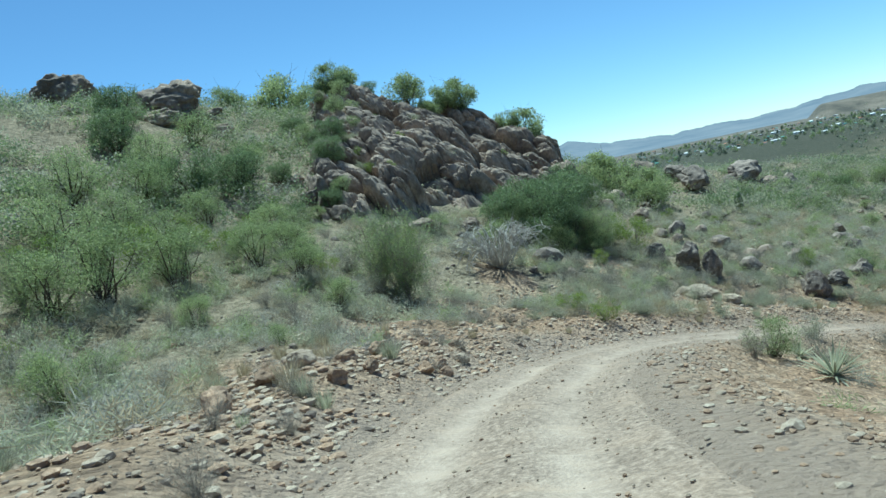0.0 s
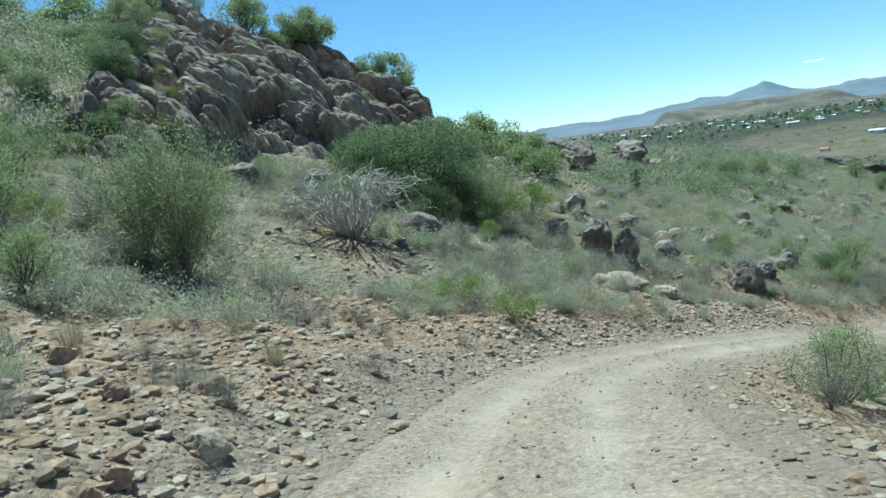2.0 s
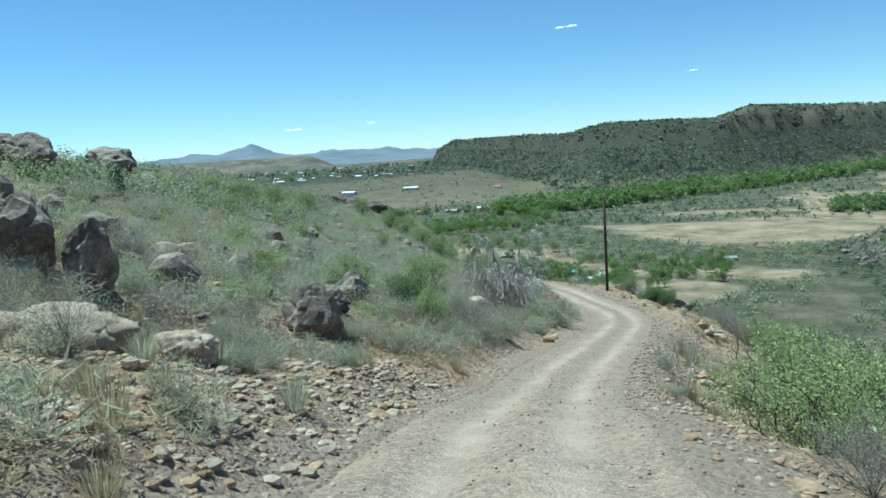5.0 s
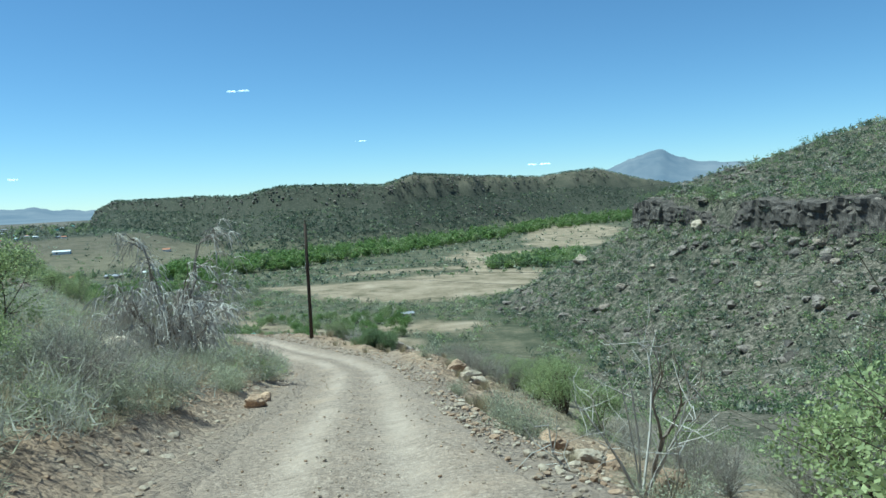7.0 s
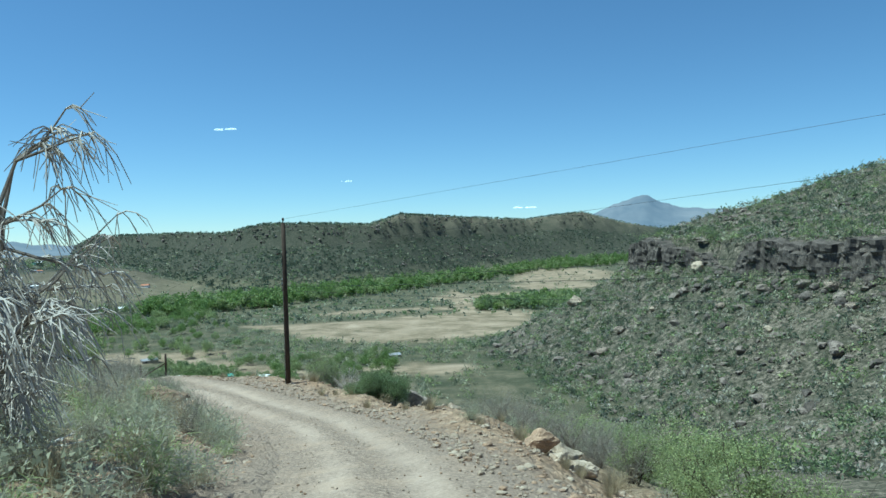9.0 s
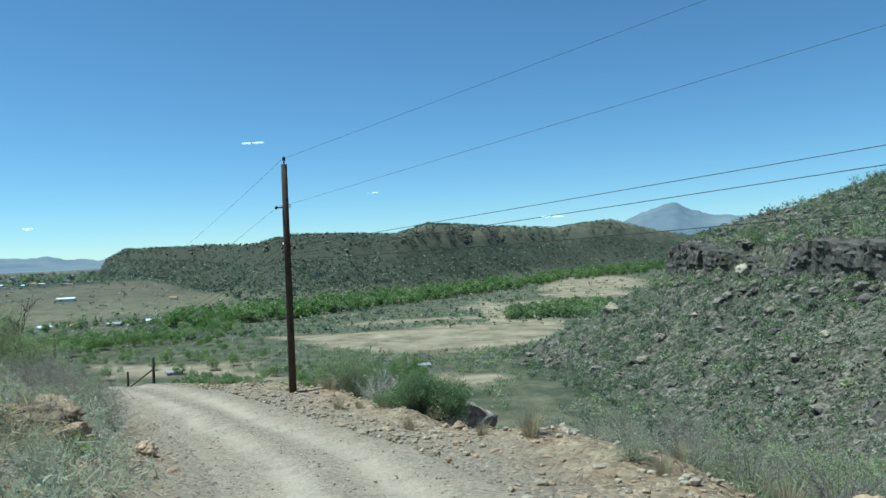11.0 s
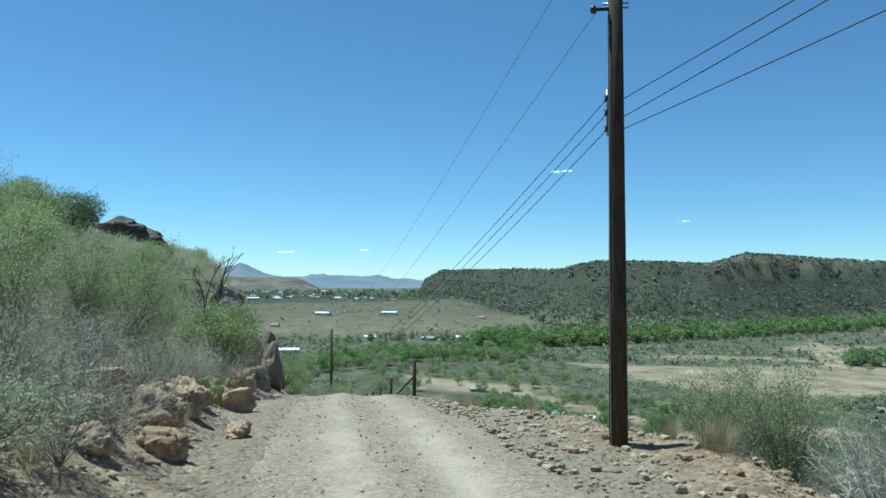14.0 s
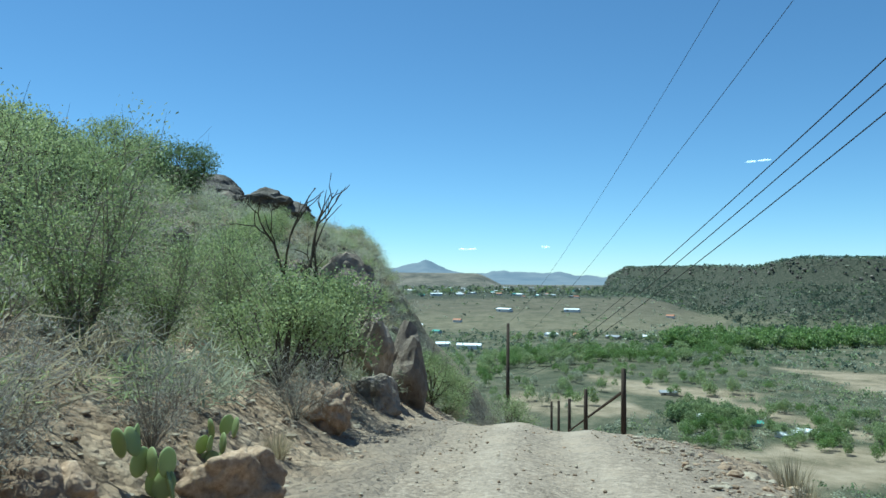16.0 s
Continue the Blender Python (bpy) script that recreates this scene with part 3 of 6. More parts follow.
def rock(kind, k, mat, size, x, y, sink=0.3, turn=0.0, tilt=0.0, label="", name="rock", parent=None, z=None, group=""):
    """A rock of the given half sizes, sunk by a share of its height into the ground at x, y."""
    key = (kind, k, mat.name)
    if key not in rock_data:
        v, f = {"round": ROUND, "slab": SLABS, "edge": ROCKS}[kind][k]
        rock_data[key] = mesh_of(name, v, f, mat, shade=kind != "edge")
    ob = new(name, rock_data[key])
    if z is None:
        z = ground_z(x, y) + size[2] * (1 - 2 * sink)
    ob.matrix_basis = pose(x, y, z, tilt, tilt * 0.5, turn) @ Matrix.Diagonal((*size, 1))
    if parent is not None:
        ob.parent = parent
        return ob
    return tagged(ob, label, "rock", group)


def strew(name, label, cat, shapes, mats, xs, ys, sizes, rng, flat=0.6, sink=0.25, lift=0.0):
    """Many small pieces in one mesh."""
    zs = land(xs, ys)
    vs, fs, ws, base = [], [], [], 0
    for x, y, z, s in zip(xs, ys, zs, sizes):
        v, f = shapes[rng.randint(len(shapes))]
        a = rng.uniform(0, 6.283)
        c, n = math.cos(a), math.sin(a)
        sx, sy, sz = s * rng.uniform(0.7, 1.35), s * rng.uniform(0.7, 1.2), s * flat * rng.uniform(0.7, 1.25)
        p = v * (sx, sy, sz)
        vs.append(np.stack([p[:, 0] * c - p[:, 1] * n + x, p[:, 0] * n + p[:, 1] * c + y, p[:, 2] + z + sz * (1 - 2 * sink) + lift], 1))
        fs.append(f + base)
        ws.append(np.full(len(f), rng.randint(len(mats))))
        base += len(v)
    ob = new(name, mesh_of(name, np.concatenate(vs), np.concatenate(fs), mats, np.concatenate(ws)))
    return tagged(ob, label, cat, kind="stuff")


# ---- the dirt road ----
m, nd, lk, bs = material("gravel_road", 0.95, 0.15)
at = nd.new("ShaderNodeAttribute")
at.attribute_name = "across"
sep = nd.new("ShaderNodeSeparateColor")
lk.new(at.outputs["Color"], sep.inputs[0])
pos = nd.new("ShaderNodeNewGeometry").outputs["Position"]
a, b, c = tex(nd, lk, 0.8, 6, 0.65, pos), tex(nd, lk, 10, 6, 0.75, pos), tex(nd, lk, 26, coords=pos, kind="ShaderNodeTexVoronoi")
gravel = ramp(nd, lk, b.outputs[0], [(0.3, (0.145, 0.112, 0.087)), (0.5, (0.28, 0.22, 0.172)), (0.7, (0.46, 0.37, 0.295))])
gravel = mix(nd, lk, 0.6, gravel, ramp(nd, lk, c.outputs["Color"], [(0, (0.6, 0.58, 0.55)), (1, (1.2, 1.17, 1.12))]), "MULTIPLY")
dust = mix(nd, lk, b.outputs[0], (0.36, 0.285, 0.222), (0.52, 0.42, 0.335))
rut = sums(nd, lk, "MULTIPLY", sep.outputs[0], ramp(nd, lk, a.outputs[0], [(0.34, (0.3, 0.3, 0.3)), (0.55, (1, 1, 1))]))
col = mix(nd, lk, rut, gravel, dust)
lk.new(mix(nd, lk, sums(nd, lk, "MULTIPLY", ramp(nd, lk, a.outputs[0], [(0.5, (0, 0, 0)), (0.7, (1, 1, 1))]), 0.4), col, (0.42, 0.31, 0.22)), bs.inputs["Base Color"])
bumped(nd, lk, bs, sums(nd, lk, "ADD", b.outputs[0], sums(nd, lk, "MULTIPLY", c.outputs["Distance"], -0.9)), 0.6, 0.035)
near_road = line[along < 205]
s_fine = np.arange(3, along[len(near_road) - 1], 0.3)
mx_, my_ = np.interp(s_fine, along, line[:, 0]), np.interp(s_fine, along, line[:, 1])
hx, hy = np.gradient(mx_), np.gradient(my_)
hl = np.hypot(hx, hy)
hx, hy = hx / hl, hy / hl
cross = np.linspace(-2.35, 2.35, 31)
shift = np.interp(s_fine, ROAD_SHIFT[0], ROAD_SHIFT[1])[:, None]
wander = shift + rough(s_fine, s_fine * 0, 6, 2, 95)[:, None] * 0.12
edge = 1 + 0.1 * rough(s_fine, s_fine * 0, 2.5, 3, 97)[:, None] * np.abs(cross)[None] / 2.35
rx = mx_[:, None] - hy[:, None] * (cross[None] * edge + shift)
ry = my_[:, None] + hx[:, None] * (cross[None] * edge + shift)
rz = land(rx, ry)
wheel = np.exp(-((np.abs(cross[None] + shift - wander) - 0.8) / 0.36) ** 2) * (0.6 + 0.6 * rough(s_fine[:, None] * np.ones_like(rx), cross[None] * 2.5 * np.ones_like(rx), 5, 4, 91))
rz = rz - 0.045 * wheel - 0.14 * smooth(1.9, 2.35, np.abs(cross))[None] + rough(rx, ry, 0.5, 3, 93) * 0.02
n, k = rx.shape
i = np.arange(n * k).reshape(n, k)
road_mesh = mesh_of("road", np.stack([rx, ry, rz], -1).reshape(-1, 3), np.stack([i[:-1, 1:], i[:-1, :-1], i[1:, :-1], i[1:, 1:]], -1).reshape(-1, 4)[:, ::-1], m, shade=True)
across = road_mesh.color_attributes.new("across", "FLOAT_COLOR", "POINT")
w = np.clip(wheel, 0, 1).ravel()
across.data.foreach_set("color", np.stack([w, w, w, np.ones_like(w)], -1).ravel())
tagged(new("road", road_mesh), "pale gravel dirt road with two worn wheel tracks", "road", kind="structure")

# ---- shrubs, grasses and trees: one of each kind, copied later ----

def bush_meshes(seed, height, width, stems, twigs, per_tip, leaf, bark, leaves, spread=0.07, foot=0.025, lean=0.5, droop=0.0, sides=3, thin=0.5, fork=0.12):
    rng = np.random.RandomState(seed)
    paths, tips, ways = boughs(rng, stems, height, width, twigs, lean=lean, droop=droop, foot=foot, fork=fork)
    v, f = tubes(paths, sides)
    wood = mesh_of("woodwork", v, f, bark)
    crown = None
    if per_tip:
        at = np.repeat(tips, per_tip, 0) + rng.normal(size=(len(tips) * per_tip, 3)) * spread * height
        at[:, 2] = np.maximum(at[:, 2], 0.03)
        v, f = blades(rng, at, leaf, thin, np.repeat(ways, per_tip, 0), 0.8)
        crown = mesh_of("foliage", v, f, leaves)
    return wood, crown


def set_out(name, meshes, label, category, x, y, turn=0.0, scale=1.0, group="", sink=0.05, parts=("woodwork", "foliage")):
    base = new(name)
    base.matrix_basis = pose(x, y, ground_z(x, y) - sink, 0, 0, turn) @ Matrix.Diagonal((scale, scale, scale, 1))
    for n, me in zip(parts, meshes):
        if me is not None:
            ob = part(n, me, base)
            if n == "side_growth":
                tagged(ob, kind="stuff")
    return tagged(base, label, category, group)


def clumpy(seed, height, width, clumps, leaves, leaf, bark, mat, low=0.1, stems=5, foot=0.04, puff=0.16):
    """A bush or tree whose crown is a heap of uneven leafy clumps, each on its own bent branch."""
    r = np.random.RandomState(seed)
    c = r.normal(size=(clumps, 3))
    c /= np.linalg.norm(c, axis=1)[:, None]
    c *= r.uniform(0.45, 1.0, (clumps, 1)) ** 0.6
    mid, half = (low + 1) / 2 * height, (1 - low) / 2 * height
    c = c * (width * 0.40, width * 0.40, half * 0.82) + (0, 0, mid)
    c[:, :2] += r.normal(size=2) * width * 0.05
    size = puff * width * r.uniform(0.6, 1.25, clumps)
    paths = []
    roots = r.normal(size=(stems, 3)) * (0.05 * width, 0.05 * width, 0)
    for k in range(clumps):
        t = np.linspace(0, 1, 6)[:, None]
        p = roots[k % stems] * (1 - t) + c[k] * t + t * (1 - t) * r.normal(size=3) * 0.18 * width + t * (1 - t) * np.array([0, 0, 0.25 * height])
        paths.append((p, foot * r.uniform(0.6, 1.1), foot * 0.18))
        for j in range(5):
            q = c[k] + r.normal(size=3) * size[k] * 0.9
            paths.append((np.linspace(p[4], q, 3), foot * 0.2, foot * 0.07))
    wood = mesh_of("woodwork", *tubes(paths, 4), bark)
    n = r.poisson(leaves * (size / size.mean()) ** 1.5)
    at = np.repeat(c, n, 0)
    d = r.normal(size=(len(at), 3))
    d /= np.linalg.norm(d, axis=1)[:, None]
    at = at + d * (np.repeat(size, n) * r.uniform(0.15, 1, len(at)) ** 0.45)[:, None] * (1.15, 1.15, 0.8)
    at = at + r.normal(size=at.shape) * 0.02 * width
    keep = at[:, 2] > 0.02
    v, f = blades(r, at[keep], leaf, 0.55, d[keep] * 0.6, 0.8)
    return wood, mesh_of("foliage", v, f, mat)


GREEN_BUSH = [clumpy(200 + k, 2.1, 2.7, 19, 400, 0.058, BARK, GREEN, 0.02, 6, 0.035) for k in range(4)]
DARK_BUSH = [clumpy(210 + k, 2.4, 3.2, 26, 400, 0.078, BARK, DARK, 0.0, 6, 0.04) for k in range(3)]
BRIGHT_BUSH = [clumpy(220 + k, 1.1, 1.4, 15, 190, 0.046, TWIG, BRIGHT, 0.0, 7, 0.014) for k in range(3)]
GREY_BUSH = [bush_meshes(230 + k, 0.9, 1.4, 24, 8, 6, 0.05, TWIG, GREY, 0.08, 0.007, 0.6, thin=0.3) for k in range(4)]
BARE_BUSH = [bush_meshes(240 + k, 1.5, 2.0, 30, 13, 3, 0.04, TWIG, BRUSH, 0.05, 0.008, 0.5, thin=0.22) for k in range(3)]
ERECT_BUSH = [bush_meshes(250 + k, 3.0, 2.6, 24, 15, 13, 0.055, TWIG, GREEN, 0.035, 0.018, 0.3, thin=0.36) for k in range(2)]
TREE = [clumpy(260 + k, 4.2, 4.8, 24, 260, 0.18, BARK, GREEN, -0.04, 3, 0.075, 0.16) for k in range(3)]


def tuft_mesh(seed, count, height, width, mat):
    rng = np.random.RandomState(seed)
    a, r = rng.uniform(0, 6.283, count), np.sqrt(rng.uniform(0, 1, count)) * width * 0.25
    foot = np.stack([np.cos(a) * r, np.sin(a) * r, np.zeros(count)], 1)
    out = rng.uniform(0.05, 0.5, count) * width
    h = height * rng.uniform(0.45, 1, count)
    tip = foot + np.stack([np.cos(a) * out, np.sin(a) * out, h], 1)
    midp = foot * 0.5 + tip * 0.5 + np.stack([0 * a, 0 * a, h * 0.12], 1)
    side = np.stack([-np.sin(a), np.cos(a), 0 * a], 1) * 0.0028
    v = np.stack([foot - side, foot + side, midp + side, tip, midp - side], 1).reshape(-1, 3)
    q = np.arange(count)[:, None] * 5
    f = np.concatenate([q + [0, 1, 2], q + [0, 2, 4], q + [4, 2, 3]])
    return mesh_of("grass_tuft", v, f, mat)


TUFTS = [tuft_mesh(300 + k, 190, 0.45, 0.5, STRAW) for k in range(3)]
GREEN_TUFTS = [tuft_mesh(310 + k, 190, 0.4, 0.5, GREY) for k in range(2)]


def spiky_mesh(seed, count, length, wide, droop, mat, low=-0.2, curl=0.0):
    """A rosette of stiff tapering leaves."""
    rng = np.random.RandomState(seed)
    vs, fs = [], []
    for k in range(count):
        a, e = rng.uniform(0, 6.283), math.asin(rng.uniform(low, 1))
        d = np.array([math.cos(a) * math.cos(e), math.sin(a) * math.cos(e), math.sin(e)])
        s = np.array([-math.sin(a), math.cos(a), 0]) * wide
        ln = length * rng.uniform(0.7, 1.1)
        pts = [d * ln * t - np.array([0, 0, droop * ln * t * t]) for t in (0.08, 0.4, 0.75, 1.0)]
        b = len(vs)
        for p, w in zip(pts, (0.8, 1.0, 0.6, 0.05)):
            vs += [p - s * w, p + s * w]
        fs += [(b + 2 * j, b + 2 * j + 1, b + 2 * j + 3, b + 2 * j + 2) for j in range(3)]
    return mesh_of("foliage", np.array(vs), np.array(fs), mat)


YUCCA = [spiky_mesh(320 + k, 70, 0.75, 0.02, 0.12, GREY) for k in range(2)]


# ---- rock outcrop above the road ----
outcrop = tagged(new("rock_outcrop"), "brown weathered volcanic rock outcrop of stacked boulders on hillside", "rock outcrop")
rng = np.random.RandomState(7)


def cells(p, seed):
    """Distances to the nearest and second nearest of random seeds, one in each unit cell, the nearest one's number and the lie of its face."""
    base = np.floor(p).astype(np.int64)
    f1, f2, who, lean = np.full(len(p), 9.0), np.full(len(p), 9.0), np.zeros(len(p)), np.zeros(len(p))
    for i in (-1, 0, 1):
        for j in (-1, 0, 1):
            for k in (-1, 0, 1):
                c = base + (i, j, k)
                key = c[:, 0] + 57 * c[:, 2]
                at = c + np.stack([lattice(key, c[:, 1], seed + m_) for m_ in range(3)], 1) * 0.9
                d = np.linalg.norm(p - at, axis=1)
                near = d < f1
                f2 = np.where(near, f1, np.minimum(f2, d))
                who = np.where(near, lattice(key, c[:, 1], seed + 7), who)
                tilt = np.stack([lattice(key, c[:, 1], seed + 9 + m_) for m_ in range(3)], 1) - 0.5
                lean = np.where(near, ((p - at) * tilt).sum(1), lean)
                f1 = np.where(near, d, f1)
    return f1, f2, who, lean


def bedrock():
    """Jointed, rounded ribs of rock that all dip the same way, each block bulging between deep cracks."""
    step = 0.13
    xs, ys = np.arange(-50, -8, step), np.arange(-37, -2.5, step)
    x, y = (a.ravel() for a in np.meshgrid(xs, ys))
    share, inside = crop_share(x, y)
    inside = inside + rough(x, y, 3.5, 3, 121) * 1.3
    rise = share * smooth(-33.6, -29.2, y + 0.12 * (x + 25) + rough(x, y, 4, 3, 122) * 2.2) * smooth(-0.3, 2.6, inside)
    z = land(x, y)
    z = z - 1.1 + np.maximum(crop_top(x, y) + 0.4 - z + 0.9 * rough(x, y, 7, 2, 123), 0.2) * rise + 0.9 * rise
    dip = radians(44)
    e = x * 0.27 + y * 0.96 + rough(x, y, 6, 2, 125) * 0.8
    zz = z + rough(x, y, 5, 2, 127) * 0.8
    along_, over, deep = e * math.cos(dip) - zz * math.sin(dip), e * math.sin(dip) + zz * math.cos(dip), x * 0.96 - y * 0.27
    along_, over = along_ + 0.5 * rough(x, y + zz, 2.2, 3, 151), over + 0.35 * rough(x - zz, y, 1.8, 3, 153)
    f1, f2, who, lean = cells(np.stack([along_ / 6.6, over / 2.5, deep / 5.0], 1), 131)
    bulge = 1.5 * np.minimum((f2 - f1) / 0.36, 1) ** 0.55 - 1.1 + 1.9 * (who - 0.5) + 1.0 * lean
    f1, f2, who, lean = cells(np.stack([along_ / 2.9 + 9, over / 1.6, deep / 2.4], 1), 141)
    bulge = bulge + 0.62 * np.minimum((f2 - f1) / 0.34, 1) ** 0.55 - 0.4 + 0.55 * (who - 0.5) + 0.4 * lean
    f1, f2, who, lean = cells(np.stack([along_ / 0.95 + 5, over / 0.6, deep / 0.9], 1), 161)
    bulge = bulge + 0.16 * np.minimum((f2 - f1) / 0.25, 1) ** 0.6 - 0.1 + 0.14 * (who - 0.5)
    bulge = bulge + 0.34 * rough(along_, over * 1.5 + deep * 0.8, 1.9, 5, 129, 0.6)
    bulge = bulge * (0.2 + 0.8 * smooth(0.1, 0.9, rise))
    p = np.stack([x + 0.66 * bulge, y - 0.16 * bulge, z + 0.73 * bulge], 1)
    i = np.arange(len(x)).reshape(len(ys), len(xs))
    f = np.stack([i[:-1, :-1], i[:-1, 1:], i[1:, 1:], i[1:, :-1]], -1).reshape(-1, 4)
    f = f[(rise > 0.04)[f].any(1)]
    used = np.unique(f)
    number = np.zeros(len(x), np.int64)
    number[used] = np.arange(len(used))
    return mesh_of("bedrock", p[used], number[f], VOLCANIC, shade=False), p[used]


crop_mesh, crop_points = bedrock()
part("bedrock", crop_mesh, outcrop, "jointed dipping ribs of brown rock")


def crop_z(x, y):
    """The rock's height near a place on the outcrop."""
    d = np.hypot(crop_points[:, 0] - x, crop_points[:, 1] - y)
    near = d < 0.6
    return float(np.median(crop_points[near, 2])) if near.any() else ground_z(x, y)


for bx, by, half, k in ((-13.0, -23.2, 0.8, 0), (-15.2, -20.2, 0.7, 1), (-17.2, -17.0, 0.9, 2), (-11.0, -27.0, 0.9, 3), (-20.2, -12.6, 1.0, 4), (-23.8, -7.6, 1.1, 5), (-26.8, -5.2, 1.0, 0), (-29.6, -4.0, 1.2, 1), (-21.6, -5.6, 0.8, 2), (-25.0, -3.4, 0.9, 3), (-33.4, -2.6, 1.2, 4),
                        (-12.2, -31.8, 0.9, 5), (-14.6, -33.4, 0.8, 0), (-9.4, -29.6, 0.8, 1), (-18.2, -34.0, 0.9, 2), (-27.4, -9.6, 1.3, 3), (-30.6, -8.0, 1.4, 4)):
    z = crop_z(bx, by)
    rock("slab" if k % 2 else "round", k, VOLCANIC, (half * 1.1, half * 0.9, half * 0.85), bx, by, turn=rng.uniform(0, 180), tilt=rng.uniform(-25, 5), name="boulder", parent=outcrop, z=z + half * 0.25)

# boulders on the skyline and among the scrub
rock("round", 0, VOLCANIC, (2.9, 3.0, 2.1), -35.2, -42.7, 0.12, 30, 0, "large rounded brown boulder balanced on skyline ridge", "boulder", z=ground_z(-35.2, -42.7) + 1.3)
rock("round", 3, VOLCANIC, (2.8, 3.1, 2.3), -39.1, -52.3, 0.12, 80, 0, "large rounded reddish boulder balanced on skyline ridge", "boulder", z=ground_z(-39.1, -52.3) + 1.5)
for dx, dy, s in ((1.5, 3.0, 1.3), (2.6, 0.8, 1.5), (2.8, -2.5, 1.2), (-0.5, 4.6, 1.1), (3.5, 5.5, 0.9), (3.0, -6.0, 1.0)):
    rock("round", int(s * 10) % 6, VOLCANIC, (s * 1.3, s * 1.5, s * 0.8), -35.2 + dx, -44.4 + dy, 0.4, dx * 50, 5, "low brown weathered boulder on ridge", "boulder", group="ridge boulders")
HILL_BLOCKS = [(-18.4, 346, 4.9, 0, PALEROCK), (-27.8, 275, 3.7, 1, VOLCANIC), (-24.7, 297, 2.1, 2, DARKROCK), (-8.7, 388, 5.2, 3, PALEROCK), (-20.1, 298, 2.4, 4, VOLCANIC), (-28.6, 235, 3.7, 5, DARKROCK), (-22.2, 315, 1.2, 6, PALEROCK), (-12.3, 324, 3.3, 7, VOLCANIC), (-17.2, 329, 2.8, 8, DARKROCK), (-26.1, 292, 1.8, 9, PALEROCK), (-11.0, 312, 3.0, 10, VOLCANIC), (-15.7, 282, 2.2, 11, DARKROCK), (-23.7, 261, 1.9, 12, PALEROCK), (-29.4, 258, 2.6, 13, VOLCANIC), (-21.8, 255, 2.4, 14, DARKROCK), (-14.8, 328, 1.8, 15, PALEROCK)]
SINGLE = [("edge", 0, DARKROCK, (1.15, 1.1, 1.2), -9.3, -9.1, 0.2, 20), ("edge", 1, DARKROCK, (0.75, 0.75, 1.4), -8.6, -7.8, 0.2, 70), ("edge", 5, PALEROCK, (0.7, 0.5, 0.3), -8.9, -9.6, 0.3, 20), ("round", 2, DARKROCK, (0.9, 0.7, 0.7), -11.0, -10.5, 0.3, 10),
          ("edge", 2, DARKROCK, (1.05, 1.15, 1.15), -6.7, -1.4, 0.32, 40), ("edge", 3, DARKROCK, (1.0, 1.0, 0.8), -10.3, 5.6, 0.25, 90), ("round", 4, DARKROCK, (1.0, 0.8, 0.6), -8.4, 1.8, 0.2, 120),
          ("round", 5, PALEROCK, (1.3, 1.0, 0.6), -2.9, -12.9, 0.3, 30), ("round", 1, PALEROCK, (0.6, 0.5, 0.4), -1.2, -11.5, 0.3, 60), ("round", 1, PALEROCK, (1.0, 0.6, 0.5), -9.8, 16.9, 0.3, 150),
          ("edge", 4, DARKROCK, (2.6, 2.0, 1.6), -46.8, 22.0, 0.25, 30), ("round", 2, VOLCANIC, (2.4, 1.6, 1.0), -45.0, 25.0, 0.3, 130), ("edge", 5, DARKROCK, (1.8, 1.5, 1.5), -46.5, 13.0, 0.25, 60), ("edge", 6, VOLCANIC, (2.0, 1.4, 1.3), -47.5, 9.0, 0.3, 20),
          ("edge", 4, DARKROCK, (1.5, 1.2, 1.4), -5.5, 53.4, 0.15, 150), ("round", 3, VOLCANIC, (0.7, 0.6, 0.45), -6.0, 51.6, 0.2, 20), ("edge", 2, DARKROCK, (1.9, 2.8, 1.5), -41.9, 12.6, 0.0, 70), ("edge", 5, DARKROCK, (2.2, 3.0, 1.7), -47.0, 23.2, -0.05, 20), ("edge", 3, DARKROCK, (1.8, 1.4, 1.3), -45.0, 27.5, 0.2, 120), ("edge", 6, DARKROCK, (1.0, 0.8, 0.6), -19.8, 12.6, 0.3, 50), ("edge", 1, PALEROCK, (0.9, 0.6, 0.35), -16.0, 8.6, 0.3, 80), ("edge", 0, DARKROCK, (1.1, 0.9, 0.6), -30.0, 28.0, 0.3, 0), ("edge", 5, DARKROCK, (0.8, 0.6, 0.5), -14, 4, 0.3, 0), ("edge", 1, DARKROCK, (1.0, 0.9, 0.8), -18, 12, 0.3, 0)]
for kind, k, mat, size, x, y, sink, turn in SINGLE:
    tone = {"brown_volcanic_rock": "brown weathered", "dark_basalt": "dark jagged", "dark_cliff_rock": "dark rounded", "pale_caliche_stone": "pale sun-bleached"}[mat.name]
    rock(kind, k, mat, size, x, y, sink, turn, 6, tone + " boulder among dry scrub on slope", "boulder")

for az, d, half, k, mat in HILL_BLOCKS:
    x, y = polar(az, d)
    rock("edge" if k % 2 else "slab", k % 6, mat, (half, half * 0.8, half * 0.7), x, y, 0.25, k * 53, 8, "large weathered block on rocky hill slope", "boulder", group="hill blocks")

